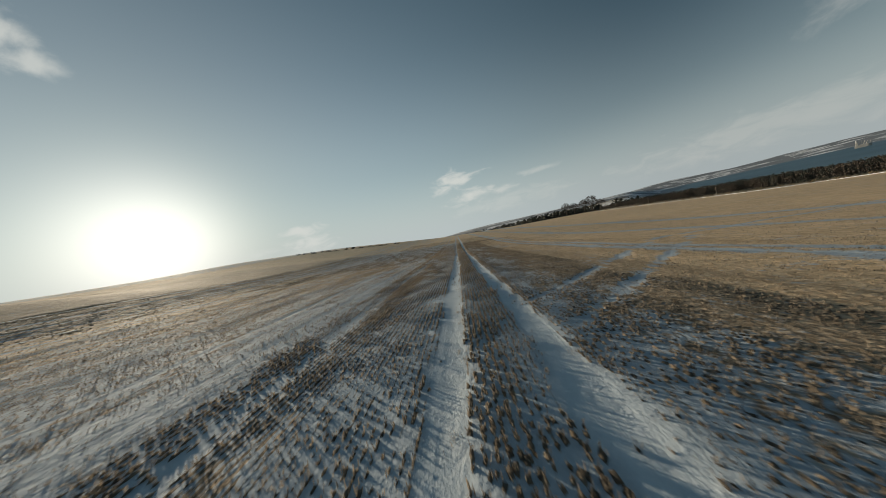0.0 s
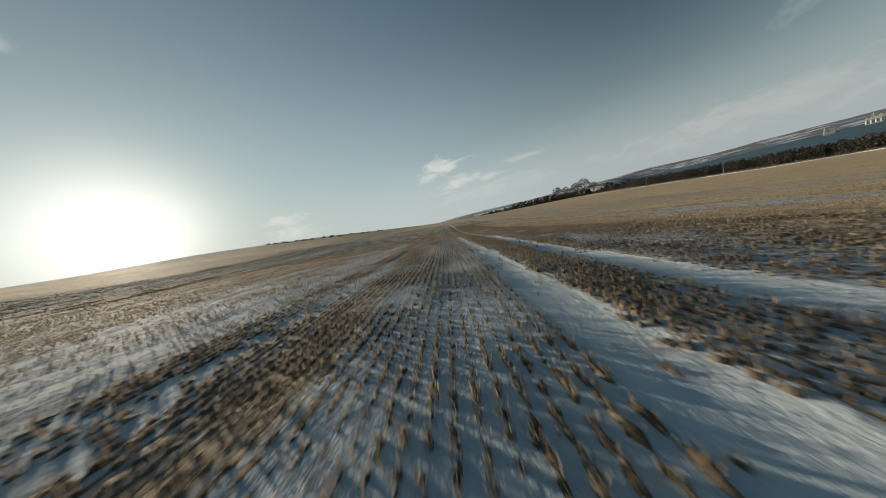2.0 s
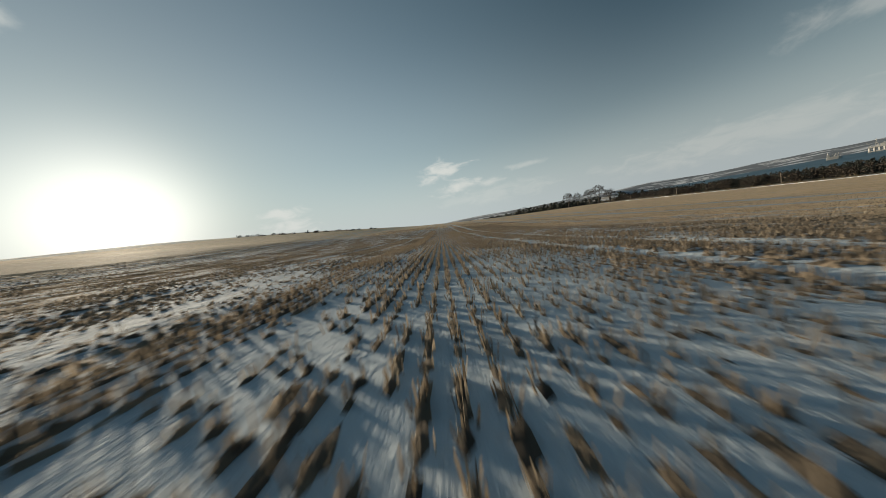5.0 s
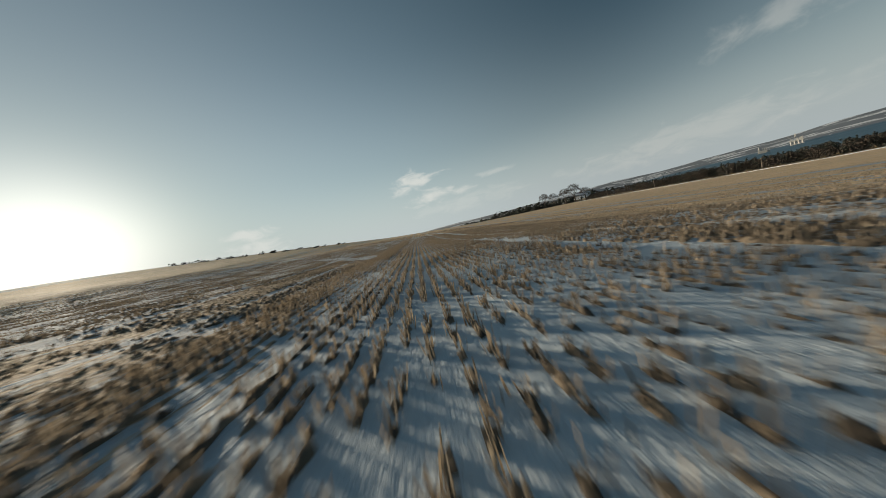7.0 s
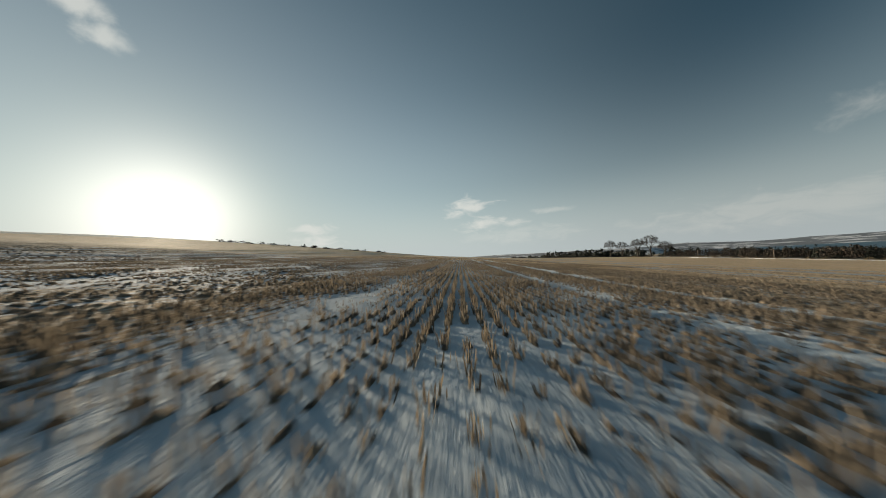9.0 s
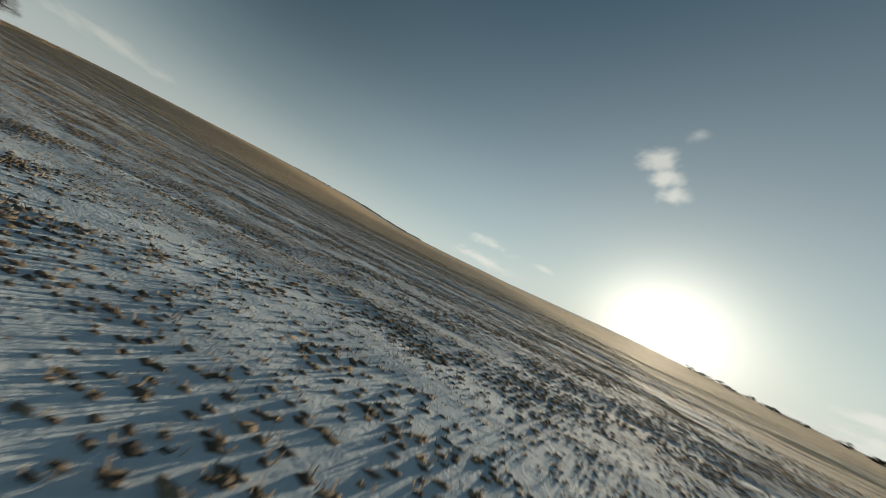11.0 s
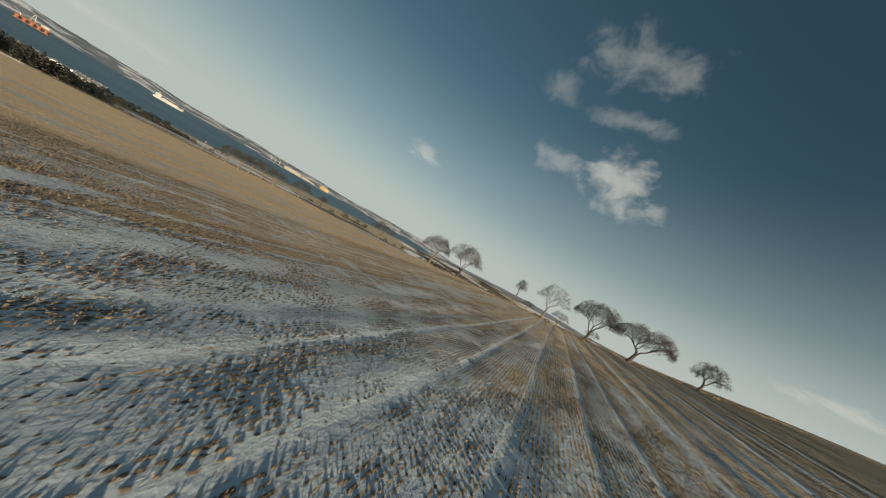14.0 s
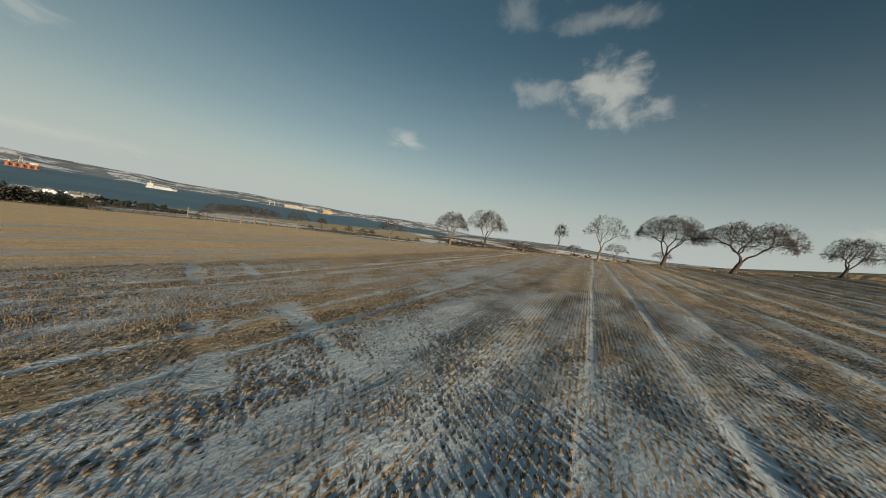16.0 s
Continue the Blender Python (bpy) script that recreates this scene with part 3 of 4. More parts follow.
def blades(x, y, z, away, reach, height, width, rng):
    """Cut leaves and stalks as narrow, blunt strips: arrays of feet, the way and how far each leans, heights and half widths."""
    k = len(x)
    turn = rng.rand(k) * 3.1416
    dx, dy = width * np.cos(turn), width * np.sin(turn)
    tx, ty = x + reach * np.cos(away), y + reach * np.sin(away)
    corners = [np.stack(c, -1) for c in ((x - dx, y - dy, z - 0.02), (x + dx, y + dy, z - 0.02), (tx + dx * 0.6, ty + dy * 0.6, z + height), (tx - dx * 0.6, ty - dy * 0.6, z + height))]
    base = (np.arange(k) * 4)[:, None]
    return np.stack(corners, 1).reshape(-1, 3), np.concatenate([base + t for t in ((0, 1, 2), (0, 2, 3))])


def stubble(x0, x1, y0, y1, row, gap, stalks, height, width, seed, keep=0.95, loose=0.0, squat=0.0, patchy=0.45, matted=True):
    """Tufts of cut straw in drilled rows; loose: how far they stray from the row; squat: how low and matted they are; patchy: how uneven the stand; matted: whether litter lies at their feet."""
    rng = np.random.RandomState(seed)
    rows = np.arange(math.ceil(x0 / row), math.ceil(x1 / row)) * row
    steps = np.arange(y0, y1, gap)
    x, y = [a.ravel() for a in np.meshgrid(rows, steps)]
    y = y + rng.uniform(-0.5, 0.5, y.size) * gap
    x = x + rng.normal(0, 0.005 + loose, x.size) + 0.12 * np.sin(y * 0.05)
    mask, deep = track_mask(x, y)
    clump = wave_noise(x, y * 0.6, 5, 5, 0.5) + 0.6 * wave_noise(x * 1.3, y * 0.5, 77, 4, 1.6)
    alive = rng.rand(x.size) < keep * np.clip(1 - 1.4 * mask, 0.03, 1) * np.clip(0.96 + patchy * clump - 0.5 * (snow_cover(x, y) - 0.5), 0.1, 1)
    x, y, clump, deep = x[alive], y[alive], clump[alive], deep[alive]
    z = ground_z(x, y) - deep
    tall = height * np.clip(0.8 + 0.22 * clump, 0.45, 1.3) * (0.7 + 0.6 * rng.rand(x.size))
    size = 0.7 + 0.6 * rng.rand(x.size)
    if matted:
        heap(x, y, z, size * (0.030 + 0.018 * squat), size * (0.085 - 0.02 * squat) * (gap / 0.1) ** 0.4, tall * (0.36 + 0.14 * squat), rng)
    x, y, z, tall, size = [np.repeat(a, stalks) for a in (x, y, z, tall, size)]
    ox, oy = rng.normal(0, 0.013, x.size) * size * (row / ROW) ** 0.5, rng.normal(0, 0.034, x.size) * size * (gap / 0.1) ** 0.5
    away = np.arctan2(oy * 0.6, ox) + rng.normal(0, 0.8, x.size)
    tall = tall * (0.5 + 0.7 * rng.rand(x.size))
    verts, tris = blades(x + ox, y + oy, z, away, tall * rng.uniform(0.0, 0.45 + 0.5 * squat, x.size), tall * (1 - 0.15 * squat), width * (0.5 + 0.9 * rng.rand(x.size)), rng)
    tagged(new("stubble", tri_mesh("stubble", verts, tris, STRAW)), "rows of short golden cut straw standing through thin snow", "stubble", kind="stuff")


def heap(x, y, z, across, along, height, rng):
    """Matted foot of each tuft: a low, uneven heap of straw."""
    k = len(x)
    turn = rng.rand(k) * 6.283
    ring = []
    for i in range(4):
        a, r = turn + i * 1.5708, rng.uniform(0.7, 1.3, k)
        ring.append(np.stack([x + across * r * np.cos(a), y + along * r * np.sin(a), z - 0.015], -1))
    ring.append(np.stack([x + rng.normal(0, 0.35, k) * across, y + rng.normal(0, 0.35, k) * along, z + height], -1))
    base = (np.arange(k) * 5)[:, None]
    tris = np.concatenate([base + (i, (i + 1) % 4, 4) for i in range(4)])
    tagged(new("straw_litter", tri_mesh("straw_litter", np.stack(ring, 1).reshape(-1, 3), tris, LITTER)), "matted brown straw at the foot of the stubble rows", "straw", kind="stuff")


# under the outward path
stubble(-4.5, 0.25, 12, 45, ROW, 0.10, 7, 0.075, 0.0045, 11, 1.0, 0.0, 0.0, 0.2)
stubble(-4.5, 0.25, 45, 90, ROW, 0.10, 7, 0.085, 0.0045, 51, 1.0, 0.0, 0.0, 0.2)
stubble(0.25, 2.75, -2, 97, ROW, 0.11, 5, 0.095, 0.0055, 29, 1.0, 0.014, 0.3)
stubble(-4.5, 0.25, -2, 12, ROW, 0.12, 5, 0.085, 0.006, 30)
stubble(-4.5, 0.25, 90, 97, ROW, 0.11, 5, 0.085, 0.006, 33, 1.0, 0.0, 0.0, 0.2)
stubble(2.75, 8.0, -3, 100, ROW, 0.16, 3, 0.08, 0.0065, 14, 0.95, 0.03, 0.7)
stubble(8.0, 20.0, -6, 104, ROW * 2, 0.26, 4, 0.075, 0.009, 52, 0.95, 0.05, 1.0, 0.45, False)
stubble(20.0, 60.0, -30, 120, ROW * 4, 0.7, 2, 0.08, 0.02, 16, 0.9, 0.1, 1.0, 0.45, False)
stubble(-24.0, 14.0, 104, 150, ROW * 3, 0.5, 3, 0.1, 0.02, 17)
stubble(-4.5, 14.0, 97, 104, ROW, 0.24, 3, 0.09, 0.010, 56)
# round the turn and under the way back
stubble(-20.0, -9.0, 42, 84, ROW, 0.13, 3, 0.055, 0.006, 12, 0.95, 0.004, 0.8)
stubble(-9.0, -4.5, 42, 84, ROW, 0.14, 3, 0.06, 0.006, 57, 0.95, 0.035, 0.9)
stubble(-20.0, -4.5, 84, 104, ROW, 0.19, 3, 0.07, 0.007, 35, 0.95, 0.035, 0.7)
stubble(-25.0, -20.0, 30, 100, ROW, 0.19, 2, 0.065, 0.007, 53, 0.95, 0.01, 1.0)
stubble(-20.0, -4.5, 0, 42, ROW, 0.2, 4, 0.065, 0.008, 13, 0.95, 0.015, 1.0, 0.45, False)
stubble(-25.0, -20.0, 0, 30, ROW * 2, 0.34, 3, 0.08, 0.012, 27, 0.95, 0.02, 1.0, 0.45, False)
stubble(-46.0, -25.0, -6, 110, ROW * 2, 0.46, 1, 0.08, 0.012, 15, 0.95, 0.02, 1.0)
stubble(-26.0, 2.0, -10, 0, ROW * 2, 0.4, 2, 0.09, 0.016, 18, 0.95, 0.02, 1.0)


def tussocks(places, seed, height):
    """Tufts of long dry grass along the wheel tracks."""
    rng = np.random.RandomState(seed)
    x, y, size = np.array(places).T
    blades = 22
    size = np.repeat(size, blades)
    x = np.repeat(x, blades) + rng.normal(0, 0.07, size.size) * size
    y = np.repeat(y, blades) + rng.normal(0, 0.09, size.size) * size
    verts, tris = needles(x, y, ground_z(x, y) - 0.02, height * size * (0.4 + 0.8 * rng.rand(size.size)), 0.0032 * size * (height / 0.12), 1.1, rng)
    tagged(new("grass_tussocks", tri_mesh("grass_tussocks", verts, tris, DRY_GRASS)), "tufts of bleached dry grass beside the wheel tracks", "grass", kind="stuff")


def edge_places(seed):
    rng, out = np.random.RandomState(seed), []
    for tx, spread, count, y1 in ((0.45, 0.13, 200, 90), (2.75, 0.3, 240, 95), (3.6, 0.5, 200, 95), (1.5, 0.12, 90, 90), (5.6, 1.3, 320, 95), (-3.75, 0.1, 90, 85)):
        for _ in range(count):
            out.append((rng.normal(tx, spread), rng.uniform(-2, y1), rng.uniform(0.5, 1.0)))
    return out


tussocks(edge_places(31), 32, 0.12)


# ---- bare trees ----
class Limbs:
    """Collects tapering limbs as closed tubes."""

    def __init__(self):
        self.verts, self.faces = [], []

    def tube(self, points, radii, sides):
        start = len(self.verts)
        for i, (p, r) in enumerate(zip(points, radii)):
            d = (points[min(i + 1, len(points) - 1)] - points[max(i - 1, 0)]).normalized()
            side = d.cross(Vector((0.3, 0.2, 1))).normalized()
            other = d.cross(side)
            for k in range(sides):
                a = 6.2832 * k / sides
                self.verts.append(p + (side * math.cos(a) + other * math.sin(a)) * r)
        for i in range(len(points) - 1):
            for k in range(sides):
                a, b = start + i * sides + k, start + i * sides + (k + 1) % sides
                self.faces.append((a, b, b + sides, a + sides))

    def mesh(self, name, mat):
        me = mesh_of(name, self.verts, self.faces, mat)
        me.polygons.foreach_set("use_smooth", np.ones(len(me.polygons), bool))
        return me


def bare_tree(name, place, height, spread, trunk, label, seed, lean=(0.0, 0.0), flat=0.5, tips=700, pale=False, droop=0.0, trunk_radius=None, thin=0.017, hollow=0.35, twigs=7, twig=0.55):
    """A leafless broadleaf: the trunk, and limbs that divide again and again until each reaches its own twig in a domed crown.
    spread: the crown's half width; flat: how evenly broad the dome is; droop: how far its edge hangs; hollow: how empty its heart."""
    rng = np.random.RandomState(seed)
    wood, fine, stem = Limbs(), Limbs(), Limbs()
    r0 = trunk_radius or height * 0.04
    top = np.array([lean[0] * trunk, lean[1] * trunk, trunk])
    bend = rng.uniform(-0.05, 0.05, (2, 2)) * trunk
    pts = [Vector((0, 0, -0.3)), Vector((0, 0, 0.05)), Vector((top[0] * 0.3 + bend[0, 0], top[1] * 0.3 + bend[0, 1], trunk * 0.33)), Vector((top[0] * 0.65 + bend[1, 0], top[1] * 0.65 + bend[1, 1], trunk * 0.68)), Vector(top)]
    stem.tube(pts, [r0 * 1.8, r0 * 1.35, r0, r0 * 0.9, r0 * 0.85], 10)
    a, u = rng.rand(tips) * 6.2832, rng.rand(tips)
    r = np.sqrt(rng.rand(tips)) ** (1.0 - 0.3 * flat)
    lobes = 1 + 0.16 * np.sin(3 * a + seed) + 0.1 * np.sin(5 * a + 2 * seed)
    roof = np.sqrt(np.clip(1 - r ** (2 + 1.5 * flat), 0.14, 1)) * (1 + 0.1 * np.sin(4 * a + 3 * seed))
    low = trunk * 1.05 + 0.22 * (height - trunk) - droop * r * trunk
    z = low + (height - low) * roof * (1 - (1 - hollow) * u ** 2.2)
    out = spread * r * lobes
    shift = np.array(lean) * height * 0.45
    crown = np.stack([out * np.cos(a) + shift[0], out * np.sin(a) + shift[1], z], -1)

    def grow(base, goal, before, level):
        k = len(goal)
        mid = goal.mean(0)
        share = 1.0 if k == 1 else rng.uniform(0.34, 0.5)
        end = base + (mid - base) * share
        size = np.linalg.norm(end - base)
        jitter = rng.normal(0, 0.09 if k > 1 else 0.10, 3) * size
        arch = np.array([0, 0, 0.07 * size if k > 3 else 0.0])
        rad = max(r0 * 0.66 * (k / tips) ** 0.5, thin)
        points = [Vector(base), Vector((base + end) / 2 + jitter + arch), Vector(end)]
        keep = fine if k < 14 else wood
        keep.tube(points, [min(before, rad * 1.12), rad, rad * (0.92 if k > 1 else 0.4)], 7 if k > tips / 6 else 5 if k >= 14 else 3)
        if k == 1:
            spray(points, size)
            return
        parts = 3 if k > tips * 0.6 else 2
        way = goal - end
        way = way / (np.linalg.norm(way, axis=1)[:, None] + 1e-6)
        seeds = way[rng.choice(k, min(parts, k), replace=False)]
        for _ in range(4):
            own = np.argmax(way @ seeds.T, axis=1)
            seeds = np.array([way[own == i].mean(0) if (own == i).any() else seeds[i] for i in range(len(seeds))])
        groups = [goal[own == i] for i in range(len(seeds)) if (own == i).any()]
        if len(groups) == 1 and level < 60:
            half = k // 2
            groups = [goal[:half], goal[half:]]
        for g in groups:
            if len(g):
                grow(end, g, rad * 0.92, level + 1)

    def spray(points, size):
        """Short twigs off the last length of a branch."""
        along = (points[2] - points[0]).normalized()
        for _ in range(twigs):
            foot = points[1].lerp(points[2], rng.uniform(-0.9, 1.0))
            way = (along * rng.uniform(0.6, 1.2) + Vector(rng.normal(0, 0.36, 3)) + Vector((0, 0, 0.15))).normalized()
            tip = foot + way * twig * rng.uniform(0.5, 1.3)
            side = way.orthogonal().normalized() * thin * 0.6
            other = way.cross(side)
            start = len(fine.verts)
            fine.verts += [foot + side, foot - side * 0.5 + other * 0.87, foot - side * 0.5 - other * 0.87, tip]
            fine.faces += [(start, start + 1, start + 3), (start + 1, start + 2, start + 3), (start + 2, start, start + 3)]

    order = np.argsort((a + 0.6 * rng.rand()) % 6.2832)
    for chunk in np.array_split(crown[order], 3):
        grow(top - np.array([0, 0, rng.uniform(0.02, 0.2) * trunk]), chunk, r0, 0)
    tree = thing(name, place, label, "tree", "trees round the field")
    part("trunk", stem.mesh("trunk", PALE_BARK if pale else BARK), None, tree)
    part("crown", fine.mesh("crown", PALE_TWIG if pale else TWIG), None, tree, "dense crown of bare twigs")
    part("branchwork", wood.mesh("branchwork", PALE_BARK if pale else BARK), None, tree)
    return tree


def on_ground(x, y, sink=0.0):
    return Vector((x, y, float(ground_z(x, y)) - sink))


bare_tree("field_tree", on_ground(-48.5, -3.7), 6.0, 2.8, 1.3, "small dark wind-bent tree standing alone on the bank", 1, (-0.25, 0), 0.6, 1200, droop=0.5, thin=0.011, twigs=7, twig=0.5)
bare_tree("field_tree", on_ground(-35.1, 0.4), 8.3, 6.0, 2.0, "broad flat-topped bare tree with a leaning trunk", 2, (-0.3, 0), 0.9, 2900, droop=0.05, trunk_radius=0.36, thin=0.011, hollow=0.5, twigs=7, twig=0.55)
bare_tree("field_tree", on_ground(-26.8, -5.2), 9.8, 5.8, 2.2, "wide bare tree forking low above the grass bank", 3, (-0.1, 0), 0.6, 2700, trunk_radius=0.36, thin=0.011, hollow=0.5, twigs=7, twig=0.6)
bare_tree("field_tree", on_ground(-15.7, -7.6), 10.2, 4.6, 2.6, "tall thin-limbed bare tree with a pale trunk", 4, (-0.08, 0), 0.5, 700, True, trunk_radius=0.24, thin=0.011, hollow=0.4, twigs=4, twig=0.75)
bare_tree("field_tree", on_ground(-5.5, -14.5), 8.4, 1.6, 3.4, "slender crooked bare tree on the grass bank", 5, (-0.2, 0), 0.2, 220, True, trunk_radius=0.16, thin=0.02, twigs=6, twig=0.8)
bare_tree("field_tree", on_ground(23.5, -39.9), 15.4, 7.4, 3.8, "tall bare sycamore lit by low sun", 6, (0.03, 0), 0.5, 1700, True, thin=0.016, hollow=0.5, trunk_radius=0.46, twigs=7, twig=1.1)
bare_tree("field_tree", on_ground(40.4, -41.2), 14.8, 7.0, 3.8, "round-crowned bare tree lit by low sun", 7, (-0.05, 0), 0.4, 1700, True, thin=0.016, hollow=0.5, trunk_radius=0.46, twigs=7, twig=1.1)


def copied_tree(tree, x, y, turn, scale, label):
    twin = copy_thing(tree, Matrix.Translation(on_ground(x, y)) @ Matrix.Rotation(radians(turn), 4, "Z"))
    twin.scale = (scale, scale, scale * random.uniform(0.92, 1.08))
    return tagged(twin, label)


# a few patterns, copied and turned along the field's edge
edge_tree = bare_tree("hedge_tree", on_ground(118.6, -20.6), 8.6, 5.2, 2.2, "round-crowned bare tree at the foot of the field", 21, (0.05, 0.05), 0.6, 380, True, thin=0.024, twigs=6, twig=0.85)
clump_tree = bare_tree("hedge_tree", on_ground(136.3, 1.7), 8.2, 5.0, 2.6, "bare tree in a close clump at the foot of the field", 22, (-0.1, 0.05), 0.4, 400, True, thin=0.024, twigs=6, twig=0.85)
slim_tree = bare_tree("hedge_tree", on_ground(106.0, -25.6), 6.8, 2.2, 2.6, "thin leaning bare tree in the field hedge", 23, (0.15, 0), 0.3, 200, False, thin=0.03, twigs=8, twig=0.7)
low_bush = bare_tree("hedge_bush", on_ground(92.6, -31.0), 4.6, 2.2, 0.5, "tall bare bush in the field hedge", 24, (0, 0), 0.35, 200, True, trunk_radius=0.1, thin=0.024, twigs=6, twig=0.7)
for x, y, turn, size in ((139.8, 6.1, 40, 0.95), (133.6, -1.8, 100, 1.0), (130.2, -6.4, 200, 1.02), (126.7, -11.1, 290, 0.98), (141.5, 9.0, 20, 0.6)):
    copied_tree(clump_tree, x, y, turn, size, "bare tree in a close clump at the foot of the field")
copied_tree(edge_tree, 71.3, -37.7, 130, 1.15, "spreading bare tree at the foot of the field")
for x, y, turn, size in ((-9.5, -26.0, 60, 0.42), (4.0, -30.0, 210, 0.35), (-20.0, -24.0, 310, 0.55), (-30.5, -26.0, 15, 0.4), (11.5, -44.0, 80, 0.5), (31.0, -56.0, 80, 0.5), (15.0, -52.0, 170, 0.5)):
    copied_tree(edge_tree, x, y, turn, size, "small bare tree on the land beyond the bank")
copied_tree(slim_tree, 81.5, -35.4, 210, 0.6, "short pale bare tree in the field hedge")
for x, y, turn, size in ((85.6, -33.7, 70, 0.9), (100.0, -28.5, 140, 0.7), (67.7, -38.9, 200, 0.55), (62.0, -40.0, 20, 0.45), (57.5, -40.9, 300, 0.6), (150.3, 33.1, 10, 0.8), (150.4, 27.0, 100, 0.85), (147.9, 17.2, 60, 0.7), (144.0, 11.0, 150, 0.6), (113.0, -24.0, 30, 0.6), (151.5, 40.0, 80, 0.9), (47.0, -44.0, 30, 0.5), (34.0, -45.0, 130, 0.5)):
    copied_tree(low_bush, x, y, turn, size, "bare bush in the field hedge")
tall_tree = bare_tree("roadside_tree", on_ground(152.3, 300.0), 17.5, 6.5, 6.0, "tall bare tree at the far corner of the field", 25, (0, 0.05), 0.4, 500, False, thin=0.05, twigs=6, twig=1.2)
for x, y, turn, size in ((150.0, 312.0, 50, 0.85), (143.0, 322.0, 160, 0.72), (137.0, 330.0, 250, 0.8), (156.0, 290.0, 310, 0.7)):
    copied_tree(tall_tree, x, y, turn, size, "dark bare tree at the far corner of the field")


# ---- woods and scrub: many small clumps ----
def clumps(name, label, category, places, mat, seed, per=26, flake=0.55, cone=False):
    """Crowns of many small flat-sided clumps. places: x, y, foot, height, half width."""
    rng = np.random.RandomState(seed)
    pts = np.array(places, float)
    k = len(pts)
    u = rng.rand(k, per)
    a = rng.rand(k, per) * 6.283
    if cone:
        r = (1.02 - u) ** 0.8 * (0.55 + 0.45 * rng.rand(k, per))
        h = 0.06 + 0.94 * u
    else:
        h = 0.18 + 0.8 * u
        r = np.sqrt(np.clip(1 - (2 * u - 0.85) ** 2 / 1.4, 0.05, 1)) * np.sqrt(rng.rand(k, per))
    cx = pts[:, 0, None] + np.cos(a) * r * pts[:, 4, None]
    cy = pts[:, 1, None] + np.sin(a) * r * pts[:, 4, None]
    cz = pts[:, 2, None] + h * pts[:, 3, None]
    c = np.stack([cx, cy, cz], -1).reshape(-1, 3)
    s = (flake * (0.5 + rng.rand(len(c))) * np.repeat(pts[:, 4], per))[:, None, None]
    corner = rng.normal(0, 1, (len(c), 4, 3))
    corner /= np.linalg.norm(corner, axis=2, keepdims=True)
    verts = (c[:, None, :] + corner * s * (1, 1, 0.8)).reshape(-1, 3)
    base = (np.arange(len(c)) * 4)[:, None]
    tris = np.concatenate([base + t for t in ((0, 1, 2), (0, 3, 1), (0, 2, 3), (1, 3, 2))])
    return tagged(new(name, tri_mesh(name, verts, tris, mat)), label, category, kind="stuff")


def stand(seed, count, span, depth, height, width):
    """Feet of trees spread over a strip behind the edge of the field."""
    rng, out = np.random.RandomState(seed), []
    for _ in range(count):
        y = rng.uniform(span[0], span[1])
        x = float(field_edge(y)) + rng.uniform(*depth)
        out.append((x, y, float(ground_z(x, y)) - 0.4, rng.uniform(*height), rng.uniform(*width)))
    return out


clumps("conifer_wood", "dark belt of conifers below the field", "wood", stand(41, 640, (56, 262), (12, 80), (4.6, 7.2), (1.6, 2.8)), CONIFER, 42, 72, 0.16, True)
clumps("leafless_wood", "belt of brown leafless trees below the field", "wood", stand(43, 420, (50, 300), (9, 70), (4.0, 6.6), (1.8, 3.2)), BROWN_WOOD, 44, 60, 0.2)
clumps("edge_scrub", "low scrub and dead grass along the field edge", "scrub", stand(45, 260, (-44, 330), (0.5, 4.0), (0.6, 1.7), (0.5, 1.2)), SCRUB, 46, 18, 0.3)
clumps("conifer_wood", "dark conifers above the shore village", "wood", stand(47, 170, (36, 62), (12, 80), (3.4, 5.4), (1.4, 2.4)), CONIFER, 48, 60, 0.18, True)


def far_stand(seed, count, az, dist, height, width):
    rng, out = np.random.RandomState(seed), []
    for _ in range(count):
        a, r = radians(rng.uniform(*az)), rng.uniform(*dist)
        x, y = r * math.sin(a), r * math.cos(a)
        out.append((x, y, float(ground_z(x, y)) - 1.0, rng.uniform(*height), rng.uniform(*width)))
    return out


clumps("far_wood", "dark wood along the far skyline", "wood", far_stand(51, 420, (-13, 26), (760, 1150), (12, 18), (4, 9)), CONIFER, 52, 14, 0.5)
clumps("far_wood", "dark wood round the far village", "wood", far_stand(53, 160, (14, 34), (420, 640), (8, 13), (3, 6)), CONIFER, 54, 20, 0.45)
clumps("far_wood", "dark wood on the land behind the trees", "wood", far_stand(55, 200, (150, 190), (300, 700), (7, 11), (3, 7)), BROWN_WOOD, 56, 16, 0.45)
clumps("shore_wood", "patches of brown woodland down to the shore", "wood", far_stand(57, 420, (40, 100), (420, 800), (3, 5), (3, 7)), CONIFER, 58, 16, 0.45)


def crest_line(seed, count):
    rng, out = np.random.RandomState(seed), []
    for _ in range(count):
        y = rng.uniform(-40, 70)
        x = -152 + 6 * math.sin(y / 60) + rng.uniform(-2.5, 2.5)
        out.append((x, y, float(ground_z(x, y)) - 0.2, rng.uniform(0.25, 0.7), rng.uniform(0.6, 1.5)))
    return out


clumps("hill_hedge", "thin dark hedge along the crest of the hill", "hedge", crest_line(61, 420), SCRUB, 62, 16, 0.35)
clumps("hill_scrub", "leafless scrub on the far shoulder of the hill", "scrub", [(-120 + i * 2.2 + random.uniform(-3, 3), 196 + i * 1.8 + random.uniform(-3, 3), float(ground_z(-120 + i * 2.2, 196 + i * 1.8)) - 0.3, random.uniform(0.6, 1.7), random.uniform(1.0, 2.2)) for i in range(30)], BROWN_WOOD, 64, 18, 0.3)


